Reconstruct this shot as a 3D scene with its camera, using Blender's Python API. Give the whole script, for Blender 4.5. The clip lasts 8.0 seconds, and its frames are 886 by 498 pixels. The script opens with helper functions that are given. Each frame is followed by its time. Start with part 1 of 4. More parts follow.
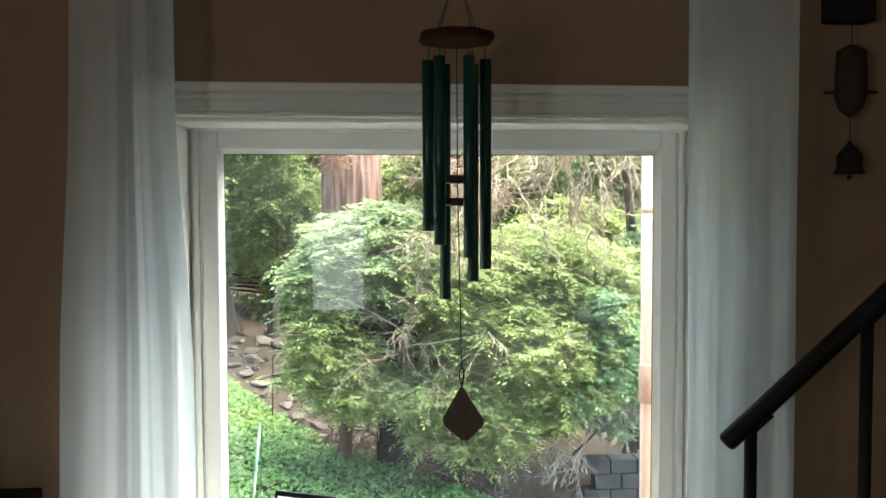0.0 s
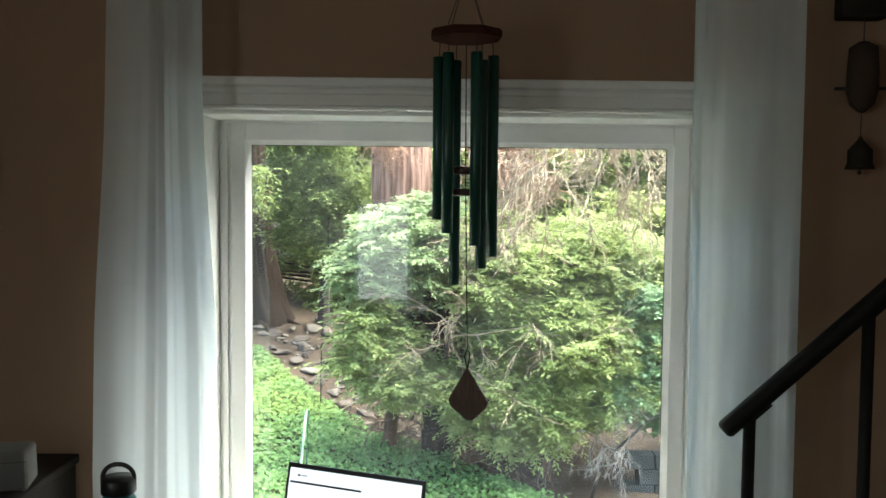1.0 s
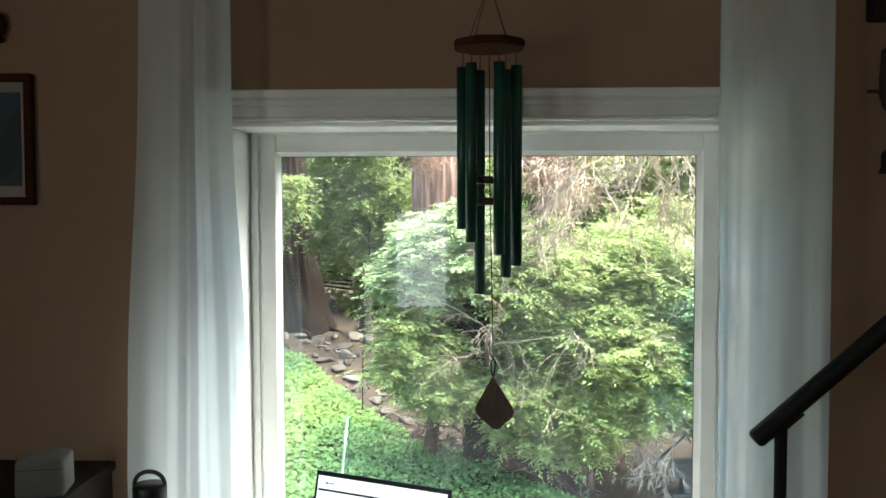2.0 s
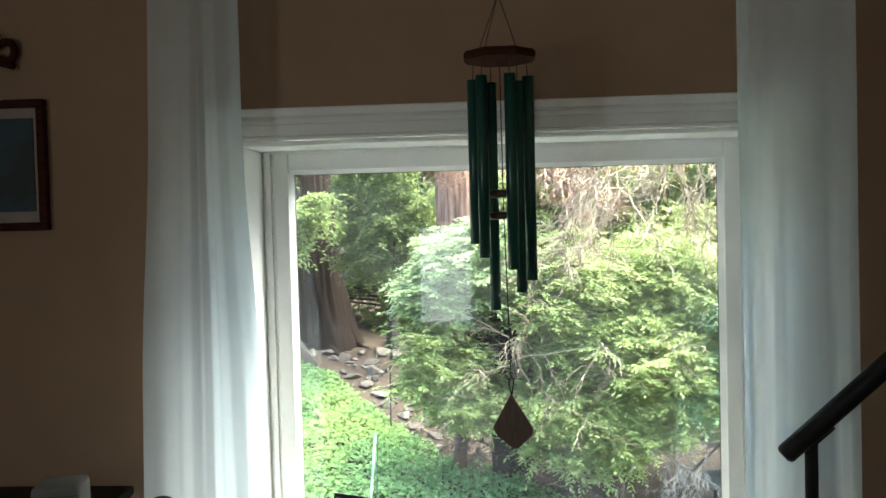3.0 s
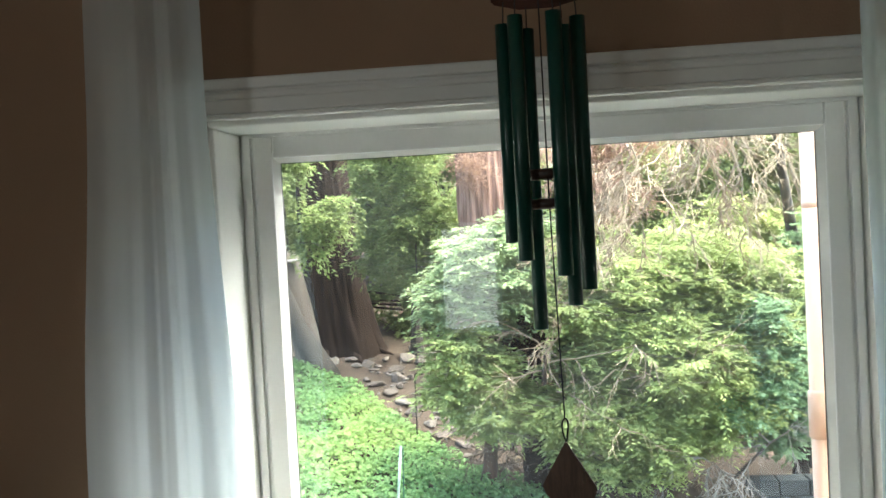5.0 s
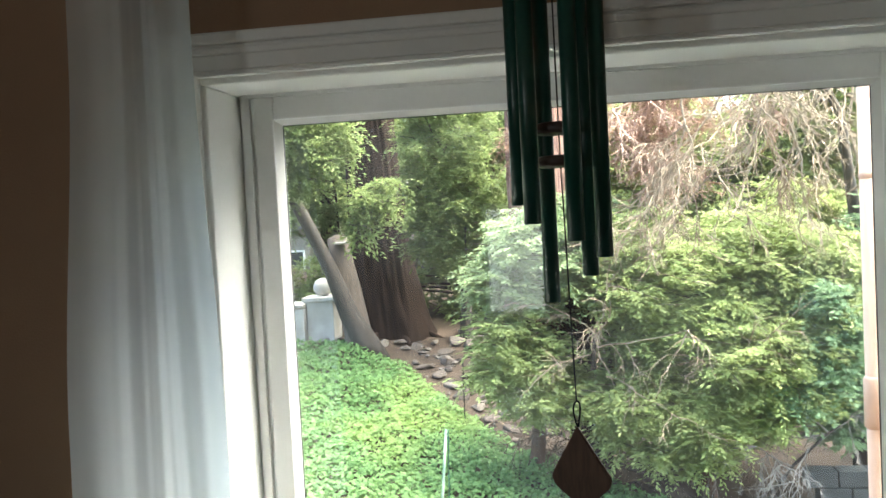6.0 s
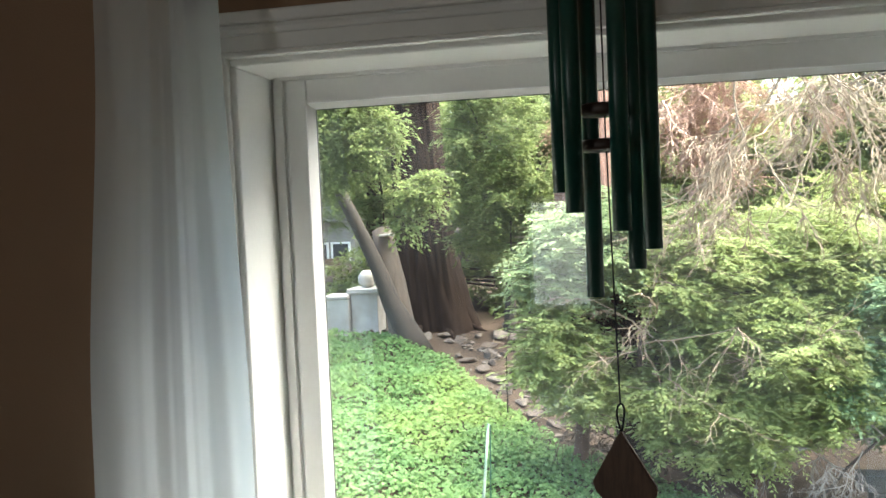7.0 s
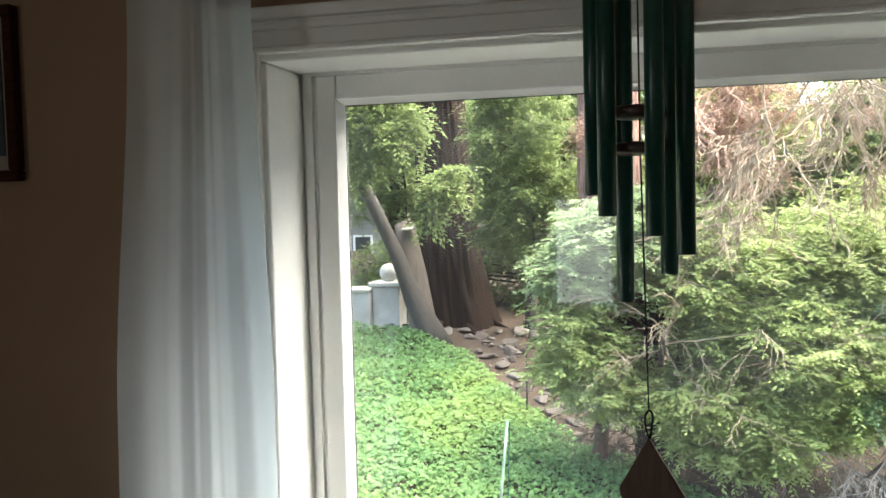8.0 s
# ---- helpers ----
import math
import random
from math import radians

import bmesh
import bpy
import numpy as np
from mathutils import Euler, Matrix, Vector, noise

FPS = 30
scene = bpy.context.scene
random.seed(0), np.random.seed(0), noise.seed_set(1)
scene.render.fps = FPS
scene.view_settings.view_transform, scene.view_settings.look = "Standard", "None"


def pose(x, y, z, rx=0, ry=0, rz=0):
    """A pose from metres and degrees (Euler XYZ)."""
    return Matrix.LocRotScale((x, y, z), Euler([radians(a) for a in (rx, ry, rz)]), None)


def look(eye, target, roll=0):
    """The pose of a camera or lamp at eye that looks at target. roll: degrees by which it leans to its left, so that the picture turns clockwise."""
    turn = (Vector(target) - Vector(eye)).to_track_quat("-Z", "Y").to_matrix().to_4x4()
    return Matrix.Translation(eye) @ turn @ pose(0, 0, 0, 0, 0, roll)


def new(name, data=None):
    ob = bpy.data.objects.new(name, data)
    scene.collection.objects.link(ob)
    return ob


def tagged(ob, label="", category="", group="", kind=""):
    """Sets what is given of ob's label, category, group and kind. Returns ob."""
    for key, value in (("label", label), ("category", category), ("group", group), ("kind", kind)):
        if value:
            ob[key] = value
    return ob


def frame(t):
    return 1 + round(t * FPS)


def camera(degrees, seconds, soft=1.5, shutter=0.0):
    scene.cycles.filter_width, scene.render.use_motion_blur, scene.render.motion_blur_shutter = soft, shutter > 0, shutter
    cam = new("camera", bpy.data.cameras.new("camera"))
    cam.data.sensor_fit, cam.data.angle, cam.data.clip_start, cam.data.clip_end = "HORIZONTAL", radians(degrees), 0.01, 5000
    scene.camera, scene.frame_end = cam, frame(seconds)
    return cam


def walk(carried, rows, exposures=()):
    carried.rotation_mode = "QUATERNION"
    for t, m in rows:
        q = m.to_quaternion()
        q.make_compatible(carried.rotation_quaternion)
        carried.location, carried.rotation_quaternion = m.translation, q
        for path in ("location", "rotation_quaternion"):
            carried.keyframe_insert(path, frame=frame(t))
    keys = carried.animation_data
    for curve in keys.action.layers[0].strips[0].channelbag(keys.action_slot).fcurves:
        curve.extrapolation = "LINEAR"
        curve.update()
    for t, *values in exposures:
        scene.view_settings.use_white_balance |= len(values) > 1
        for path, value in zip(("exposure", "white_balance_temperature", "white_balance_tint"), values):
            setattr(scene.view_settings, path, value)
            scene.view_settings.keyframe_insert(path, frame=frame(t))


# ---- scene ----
cam = camera(55.1, 8.0, soft=1.5)
PATH = [
    (0, (-0.208, -2.171, 1.564), (-0.035, -0.18, 1.472), -0.2),
    (0.5, (-0.133, -2.236, 1.559), (0.005, -0.243, 1.461), 0.9),
    (1, (-0.105, -2.27, 1.558), (-0.059, -0.274, 1.448), 0.5),
    (1.5, (-0.086, -2.281, 1.56), (-0.106, -0.284, 1.453), 0.5),
    (3, (-0.034, -2.241, 1.568), (-0.15, -0.245, 1.507), -1.5),
    (3.5, (-0.044, -2.136, 1.564), (-0.188, -0.142, 1.507), -1.6),
    (4, (-0.095, -1.99, 1.566), (-0.255, 0.003, 1.512), -2.2),
    (5.5, (-0.035, -1.659, 1.531), (-0.224, 0.331, 1.476), -3.8),
    (6, (0.005, -1.591, 1.51), (-0.292, 0.385, 1.426), -3.0),
    (6.5, (0.016, -1.517, 1.519), (-0.343, 0.449, 1.432), -2.9),
    (7, (0.007, -1.505, 1.5), (-0.396, 0.452, 1.405), -2.5),
    (7.5, (-0.019, -1.486, 1.506), (-0.455, 0.463, 1.397), -1.5),
    (8, (-0.006, -1.496, 1.509), (-0.459, 0.449, 1.403), -1.4),
]
EXPOSURES = [(0.0, 4.52, 6550, 1), (1.5, 4.62, 6380, 0), (3.0, 4.86, 6290, -1), (3.5, 4.84, 6280, -1), (5.5, 4.56, 6480, 3), (8.0, 4.38, 6620, 6)]
walk(cam, [(t, look(eye, target, roll)) for t, eye, target, roll in PATH], EXPOSURES)

# ---- world and sun: a soft, hazy day ----
world = bpy.data.worlds.new("sky")
scene.world = world
world.use_nodes = True
wn = world.node_tree.nodes
sky = wn.new("ShaderNodeTexSky")
sky.sky_type, sky.sun_disc = "NISHITA", False
sky.sun_elevation, sky.sun_rotation = radians(62), radians(71)
sky.air_density, sky.dust_density = 1.0, 4.0
wn["Background"].inputs["Strength"].default_value = 0.085
world.node_tree.links.new(sky.outputs["Color"], wn["Background"].inputs["Color"])
sun = new("sun", bpy.data.lights.new("sun", "SUN"))
sun.data.energy, sun.data.angle, sun.data.color = 1.7, radians(70), (1.0, 0.98, 0.93)
sun.matrix_world = look((8.5, 2.9, 17.0), (0, 0, 0))
# fill lamp in an added, unseen side window behind the camera, standing for daylight
side = new("side_fill_lamp", bpy.data.lights.new("side_fill_lamp", "AREA"))
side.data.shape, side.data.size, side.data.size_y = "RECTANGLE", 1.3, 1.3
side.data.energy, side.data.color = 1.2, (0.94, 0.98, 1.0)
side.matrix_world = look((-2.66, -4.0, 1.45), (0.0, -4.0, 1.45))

# and a little through the narrow window in the wall behind
back = new("back_window_daylight", bpy.data.lights.new("back_window_daylight", "AREA"))
back.data.shape, back.data.size, back.data.size_y = "RECTANGLE", 0.52, 0.98
back.data.energy, back.data.color = 0.16, (0.94, 0.98, 1.0)
back.matrix_world = look((-0.53, -6.23, 1.03), (-0.53, 0.0, 1.03))


# ---- materials ----
def mat(name, colour, rough=0.6, metal=0.0, second=None, scale=8.0, bump=0.0, grain=60.0, stretch=(1, 1, 1), spec=0.5, mixat=(0.35, 0.65), fleck=0.35):
    """Two-scale procedural surface: a broad mottle between two colours and a fine grain that also gives relief."""
    m = bpy.data.materials.new(name)
    m.use_nodes = True
    n, l = m.node_tree.nodes, m.node_tree.links
    b = n["Principled BSDF"]
    b.inputs["Roughness"].default_value, b.inputs["Metallic"].default_value = rough, metal
    b.inputs["Specular IOR Level"].default_value = spec
    tc, mp = n.new("ShaderNodeTexCoord"), n.new("ShaderNodeMapping")
    mp.inputs["Scale"].default_value = stretch
    l.new(tc.outputs["Object"], mp.inputs["Vector"])
    big, fine = n.new("ShaderNodeTexNoise"), n.new("ShaderNodeTexNoise")
    big.inputs["Scale"].default_value, big.inputs["Detail"].default_value = scale, 5
    fine.inputs["Scale"].default_value, fine.inputs["Detail"].default_value = grain, 4
    for t in (big, fine):
        l.new(mp.outputs["Vector"], t.inputs["Vector"])
    second = second or tuple(c * 0.8 for c in colour)
    ramp = n.new("ShaderNodeMapRange")
    ramp.inputs["From Min"].default_value, ramp.inputs["From Max"].default_value = mixat
    l.new(big.outputs["Fac"], ramp.inputs["Value"])
    mix = n.new("ShaderNodeMix")
    mix.data_type = "RGBA"
    mix.inputs[6].default_value, mix.inputs[7].default_value = (*colour, 1), (*second, 1)
    l.new(ramp.outputs["Result"], mix.inputs[0])
    speck = n.new("ShaderNodeMix")
    speck.data_type, speck.blend_type = "RGBA", "MULTIPLY"
    speck.inputs[0].default_value = fleck
    l.new(mix.outputs[2], speck.inputs[6])
    l.new(fine.outputs["Fac"], speck.inputs[7])
    gain = n.new("ShaderNodeMix")
    gain.data_type, gain.blend_type = "RGBA", "MULTIPLY"
    gain.inputs[0].default_value = 1.0
    gain.inputs[7].default_value = (*[1 + 0.55 * fleck] * 3, 1)
    l.new(speck.outputs[2], gain.inputs[6])
    l.new(gain.outputs[2], b.inputs["Base Color"])
    if bump:
        bp = n.new("ShaderNodeBump")
        bp.inputs["Strength"].default_value, bp.inputs["Distance"].default_value = bump, 0.01
        l.new(fine.outputs["Fac"], bp.inputs["Height"])
        l.new(bp.outputs["Normal"], b.inputs["Normal"])
    return m


def leaf_mat(name, light, dark, patch=None, patch_scale=0.6, through_light=0.52):
    """Leaves: colour differs leaf by leaf and in broad patches; some light passes through the blade."""
    m = bpy.data.materials.new(name)
    m.use_nodes = True
    n, l = m.node_tree.nodes, m.node_tree.links
    b, out = n["Principled BSDF"], n["Material Output"]
    b.inputs["Roughness"].default_value = 0.55
    b.inputs["Specular IOR Level"].default_value = 0.15
    geo = n.new("ShaderNodeNewGeometry")
    mix = n.new("ShaderNodeMix")
    mix.data_type = "RGBA"
    mix.inputs[6].default_value, mix.inputs[7].default_value = (*dark, 1), (*light, 1)
    l.new(geo.outputs["Random Per Island"], mix.inputs[0])
    colour = mix.outputs[2]
    if patch:
        tc, no, mr = n.new("ShaderNodeTexCoord"), n.new("ShaderNodeTexNoise"), n.new("ShaderNodeMapRange")
        no.inputs["Scale"].default_value, no.inputs["Detail"].default_value = patch_scale, 3
        mr.inputs["From Min"].default_value, mr.inputs["From Max"].default_value = 0.5, 0.68
        l.new(tc.outputs["Object"], no.inputs["Vector"])
        l.new(no.outputs["Fac"], mr.inputs["Value"])
        mp = n.new("ShaderNodeMix")
        mp.data_type = "RGBA"
        mp.inputs[7].default_value = (*patch, 1)
        l.new(mr.outputs["Result"], mp.inputs[0])
        l.new(colour, mp.inputs[6])
        colour = mp.outputs[2]
    l.new(colour, b.inputs["Base Color"])
    tr, ms = n.new("ShaderNodeBsdfTranslucent"), n.new("ShaderNodeMixShader")
    l.new(colour, tr.inputs["Color"])
    ms.inputs[0].default_value = through_light
    l.new(b.outputs[0], ms.inputs[1])
    l.new(tr.outputs[0], ms.inputs[2])
    l.new(ms.outputs[0], out.inputs["Surface"])
    return m


def sheer_mat(name, colour, see=0.12, glow=0.45):
    """Sheer woven cloth: scatters, lets light through, and shows a little of what hangs behind it."""
    m = bpy.data.materials.new(name)
    m.use_nodes = True
    n, l = m.node_tree.nodes, m.node_tree.links
    n.remove(n["Principled BSDF"])
    d, t, c = n.new("ShaderNodeBsdfDiffuse"), n.new("ShaderNodeBsdfTranslucent"), n.new("ShaderNodeBsdfTransparent")
    tc, mp, no, rp = n.new("ShaderNodeTexCoord"), n.new("ShaderNodeMapping"), n.new("ShaderNodeTexNoise"), n.new("ShaderNodeMix")
    mp.inputs["Scale"].default_value = (40, 40, 1.5)
    no.inputs["Scale"].default_value, no.inputs["Detail"].default_value = 2.0, 4
    rp.data_type = "RGBA"
    rp.inputs[6].default_value, rp.inputs[7].default_value = (*[k * 0.96 for k in colour], 1), (*colour, 1)
    l.new(tc.outputs["Object"], mp.inputs["Vector"])
    l.new(mp.outputs["Vector"], no.inputs["Vector"])
    l.new(no.outputs["Fac"], rp.inputs[0])
    l.new(rp.outputs[2], d.inputs["Color"])
    l.new(rp.outputs[2], t.inputs["Color"])
    m1, m2 = n.new("ShaderNodeMixShader"), n.new("ShaderNodeMixShader")
    m1.inputs[0].default_value, m2.inputs[0].default_value = glow, see
    l.new(d.outputs[0], m1.inputs[1])
    l.new(t.outputs[0], m1.inputs[2])
    l.new(m1.outputs[0], m2.inputs[1])
    l.new(c.outputs[0], m2.inputs[2])
    l.new(m2.outputs[0], n["Material Output"].inputs["Surface"])
    return m


def glass_mat(name):
    m = bpy.data.materials.new(name)
    m.use_nodes = True
    n, l = m.node_tree.nodes, m.node_tree.links
    n.remove(n["Principled BSDF"])
    c, g, f, ms = n.new("ShaderNodeBsdfTransparent"), n.new("ShaderNodeBsdfGlossy"), n.new("ShaderNodeFresnel"), n.new("ShaderNodeMixShader")
    c.inputs["Color"].default_value = (0.97, 0.985, 0.975, 1)
    g.inputs["Roughness"].default_value = 0.02
    f.inputs["IOR"].default_value = 1.62
    l.new(f.outputs[0], ms.inputs[0])
    l.new(c.outputs[0], ms.inputs[1])
    l.new(g.outputs[0], ms.inputs[2])
    # haze put into the pane: a faint, noise-broken translucent layer veils the view
    tc, no, mr, tr, m2 = n.new("ShaderNodeTexCoord"), n.new("ShaderNodeTexNoise"), n.new("ShaderNodeMapRange"), n.new("ShaderNodeBsdfTranslucent"), n.new("ShaderNodeMixShader")
    no.inputs["Scale"].default_value, no.inputs["Detail"].default_value = 4.0, 5
    mr.inputs["From Min"].default_value, mr.inputs["From Max"].default_value = 0.40, 0.75
    mr.inputs["To Min"].default_value, mr.inputs["To Max"].default_value = 0.001, 0.006
    tr.inputs["Color"].default_value = (0.8, 0.85, 0.85, 1)
    l.new(tc.outputs["Object"], no.inputs["Vector"])
    l.new(no.outputs["Fac"], mr.inputs["Value"])
    l.new(mr.outputs["Result"], m2.inputs[0])
    l.new(ms.outputs[0], m2.inputs[1])
    l.new(tr.outputs[0], m2.inputs[2])
    l.new(m2.outputs[0], n["Material Output"].inputs["Surface"])
    return m


def glow_mat(name, colour, strength):
    m = bpy.data.materials.new(name)
    m.use_nodes = True
    b = m.node_tree.nodes["Principled BSDF"]
    b.inputs["Base Color"].default_value = (0.02, 0.02, 0.02, 1)
    b.inputs["Emission Color"].default_value = (*colour, 1)
    b.inputs["Emission Strength"].default_value = strength
    return m


PAINT = mat("tan_wall_paint", (0.300, 0.192, 0.120), 0.85, second=(0.272, 0.172, 0.106), scale=1.5, grain=220, bump=0.12, fleck=0.06)
CEIL = mat("ceiling_paint", (0.75, 0.72, 0.66), 0.9, scale=2, grain=150, bump=0.1, fleck=0.06)
WHITE = mat("white_gloss_paint", (0.84, 0.84, 0.81), 0.42, second=(0.79, 0.79, 0.755), scale=3, grain=90, bump=0.05, fleck=0.06)
VINYL = mat("white_vinyl", (0.87, 0.875, 0.86), 0.42, second=(0.83, 0.835, 0.82), scale=4, grain=120, bump=0.02, fleck=0.06)
STOPW = mat("glazing_bead", (0.86, 0.86, 0.82), 0.4, scale=5, grain=90, fleck=0.06)
SEAL = mat("dark_gasket", (0.03, 0.03, 0.03), 0.7)
GLASS = glass_mat("window_glass")
SHEER = sheer_mat("white_sheer_cloth", (0.80, 0.88, 0.90), 0.40, 0.46)
OAK = mat("oak_boards", (0.30, 0.18, 0.09), 0.45, second=(0.22, 0.12, 0.06), scale=2, grain=40, stretch=(1, 12, 12), bump=0.1)
DARKWOOD = mat("dark_stained_wood", (0.012, 0.008, 0.006), 0.7, second=(0.008, 0.005, 0.004), scale=4, grain=50, stretch=(12, 12, 1), bump=0.1)
REDWOOD = mat("oiled_red_wood", (0.055, 0.020, 0.012), 0.9, second=(0.035, 0.013, 0.008), scale=8, grain=60, stretch=(2, 14, 14), bump=0.15, spec=0.06)
STRIKER = mat("dark_striker_wood", (0.035, 0.017, 0.011), 0.5, second=(0.035, 0.015, 0.01), scale=8, grain=60, bump=0.1)
SAILWOOD = mat("brown_sail_wood", (0.125, 0.066, 0.038), 0.5, second=(0.080, 0.042, 0.024), scale=10, grain=70, stretch=(14, 14, 2), bump=0.15)
GREENTUBE = mat("green_powder_coat", (0.007, 0.060, 0.043), 0.32, second=(0.005, 0.047, 0.034), scale=12, grain=300, bump=0.03)
CORD = mat("dark_cord", (0.03, 0.028, 0.025), 0.8, grain=400)
BLACKIRON = mat("black_iron", (0.006, 0.006, 0.006), 0.6, second=(0.010, 0.0095, 0.009), scale=15, grain=200, bump=0.08, spec=0.2)
CHROME = mat("steel_ring", (0.35, 0.35, 0.35), 0.3, 1.0)
BLACKPL = mat("black_plastic", (0.012, 0.013, 0.014), 0.4, grain=300)
ALU = mat("grey_aluminium", (0.35, 0.36, 0.37), 0.35, 0.9, grain=400)
SCREEN = glow_mat("lit_screen", (0.86, 0.90, 1.0), 0.055)
INK = mat("screen_ink", (0.02, 0.02, 0.025), 0.5)
TEAL = mat("teal_enamel", (0.015, 0.17, 0.18), 0.4, second=(0.012, 0.15, 0.16), grain=300)
CARTON = mat("white_card", (0.16, 0.157, 0.148), 0.8, scale=6, grain=120, bump=0.08, fleck=0.06)
MATBOARD = mat("rose_mat_board", (0.33, 0.265, 0.23), 0.9, grain=300)
PRINT = mat("dark_blue_print", (0.014, 0.034, 0.050), 0.6, second=(0.010, 0.020, 0.014), scale=9, grain=40, mixat=(0.42, 0.58))
BRONZE = mat("dark_bronze", (0.030, 0.023, 0.018), 0.85, second=(0.022, 0.017, 0.013), scale=12, grain=100, bump=0.1, spec=0.1)
LANTERN = mat("brown_lantern_cloth", (0.050, 0.036, 0.027), 0.9, grain=150, bump=0.1, spec=0.05)
PEACH = mat("peach_exterior_paint", (0.40, 0.285, 0.22), 0.6, second=(0.36, 0.255, 0.195), scale=4, grain=80, bump=0.05, fleck=0.06)
SOIL = mat("brown_soil", (0.066, 0.046, 0.033), 0.95, second=(0.038, 0.026, 0.018), scale=1.3, grain=18, bump=0.9, spec=0.2)
STONE = mat("tan_field_stone", (0.099, 0.076, 0.061), 0.9, second=(0.058, 0.044, 0.034), scale=5, grain=35, bump=0.6)

def vary_by_object(m, colour, low, high):
    """Some of the objects that share the material m turn towards another colour."""
    n, l = m.node_tree.nodes, m.node_tree.links
    base = n["Principled BSDF"].inputs["Base Color"]
    info, mr, mix = n.new("ShaderNodeObjectInfo"), n.new("ShaderNodeMapRange"), n.new("ShaderNodeMix")
    mr.inputs["From Min"].default_value, mr.inputs["From Max"].default_value = low, high
    mix.data_type = "RGBA"
    mix.inputs[7].default_value = (*colour, 1)
    l.new(info.outputs["Random"], mr.inputs["Value"])
    l.new(mr.outputs["Result"], mix.inputs[0])
    l.new(base.links[0].from_socket, mix.inputs[6])
    l.new(mix.outputs[2], base)


vary_by_object(STONE, (0.165, 0.140, 0.115), 0.45, 1.1)
PALESTONE = mat("pale_masonry", (0.360, 0.335, 0.300), 0.9, second=(0.260, 0.240, 0.214), scale=3, grain=40, bump=0.4)
BLOCK = mat("grey_block", (0.029, 0.031, 0.030), 0.9, second=(0.018, 0.020, 0.018), scale=6, grain=40, bump=0.5)
STUMPW = mat("reddish_stump_wood", (0.102, 0.058, 0.039), 0.95, second=(0.061, 0.034, 0.023), scale=5, grain=20, stretch=(5, 5, 0.7), bump=0.8)
BARK = mat("redwood_bark", (0.026, 0.0165, 0.0125), 0.95, second=(0.011, 0.007, 0.0052), scale=2, grain=4, stretch=(6, 6, 0.5), bump=0.3, spec=0.1)
REDBARK = mat("red_fibrous_bark", (0.245, 0.150, 0.118), 0.95, second=(0.115, 0.064, 0.048), scale=3, grain=14, stretch=(6, 6, 0.5), bump=0.6, spec=0.15)
GREYBARK = mat("grey_brown_bark", (0.051, 0.042, 0.035), 0.95, second=(0.033, 0.026, 0.021), scale=4, grain=20, stretch=(3, 3, 0.8), bump=0.8)
BEIGEBARK = mat("beige_bark", (0.109, 0.085, 0.067), 0.95, second=(0.075, 0.056, 0.044), scale=4, grain=20, stretch=(3, 3, 0.8), bump=0.8)
DEADROOT = mat("brown_dead_roots", (0.109, 0.078, 0.058), 0.95, second=(0.068, 0.048, 0.034), scale=6, grain=50)
TWIG = mat("dry_twigs", (0.250, 0.196, 0.135), 0.9, second=(0.175, 0.134, 0.092), scale=6, grain=60, spec=0.2)
PINKTWIG = mat("rust_dead_twigs", (0.340, 0.228, 0.172), 0.9, second=(0.270, 0.168, 0.122), scale=6, grain=60, spec=0.2)
GREYTWIG = mat("grey_dead_twigs", (0.205, 0.188, 0.170), 0.9, second=(0.150, 0.138, 0.126), scale=6, grain=60, spec=0.2)
RUSTFOL = leaf_mat("rust_needles", (0.290, 0.175, 0.120), (0.190, 0.112, 0.074))
IVY = leaf_mat("ivy_leaves", (0.185, 0.300, 0.112), (0.088, 0.162, 0.058), (0.200, 0.285, 0.090), 0.55)
SHRUBL = leaf_mat("shrub_leaves", (0.288, 0.328, 0.130), (0.232, 0.284, 0.102), (0.250, 0.318, 0.108), 0.9)
PALEL = leaf_mat("pale_shrub_leaves", (0.255, 0.315, 0.155), (0.185, 0.245, 0.110))
BLUEL = leaf_mat("blue_green_leaves", (0.215, 0.315, 0.165), (0.140, 0.215, 0.102))
LAUREL = leaf_mat("laurel_leaves", (0.195, 0.232, 0.078), (0.120, 0.158, 0.048))
FIRL = leaf_mat("fir_needles", (0.215, 0.260, 0.092), (0.145, 0.185, 0.062))
BAYL = leaf_mat("bay_leaves", (0.270, 0.300, 0.105), (0.175, 0.215, 0.070))
FARL = leaf_mat("far_wood_leaves", (0.250, 0.290, 0.100), (0.140, 0.180, 0.060), (0.260, 0.300, 0.105), 0.25)
GREENSTK = mat("green_garden_stake", (0.07, 0.13, 0.08), 0.5, second=(0.20, 0.25, 0.19), scale=3, grain=60)
ROOFM = mat("grey_shingle", (0.14, 0.14, 0.14), 0.9, grain=30, bump=0.4)


# ---- builders ----
def link_mesh(name, me, material, parent=None, label="", smooth=False):
    me.materials.append(material)
    if smooth:
        me.polygons.foreach_set("use_smooth", [True] * len(me.polygons))
    ob = new(name, me)
    if parent is not None:
        ob.parent = parent
    if label:
        ob["label"] = label
    return ob


def part(name, bm, material, parent=None, label="", smooth=False):
    me = bpy.data.meshes.new(name)
    bmesh.ops.recalc_face_normals(bm, faces=bm.faces)
    bm.to_mesh(me)
    bm.free()
    return link_mesh(name, me, material, parent, label, smooth)


def thing(name, label, category, m=None, group="", kind=""):
    ob = new(name)
    ob.empty_display_size = 0.05
    if m is not None:
        ob.matrix_world = m
    return tagged(ob, label, category, group, kind)


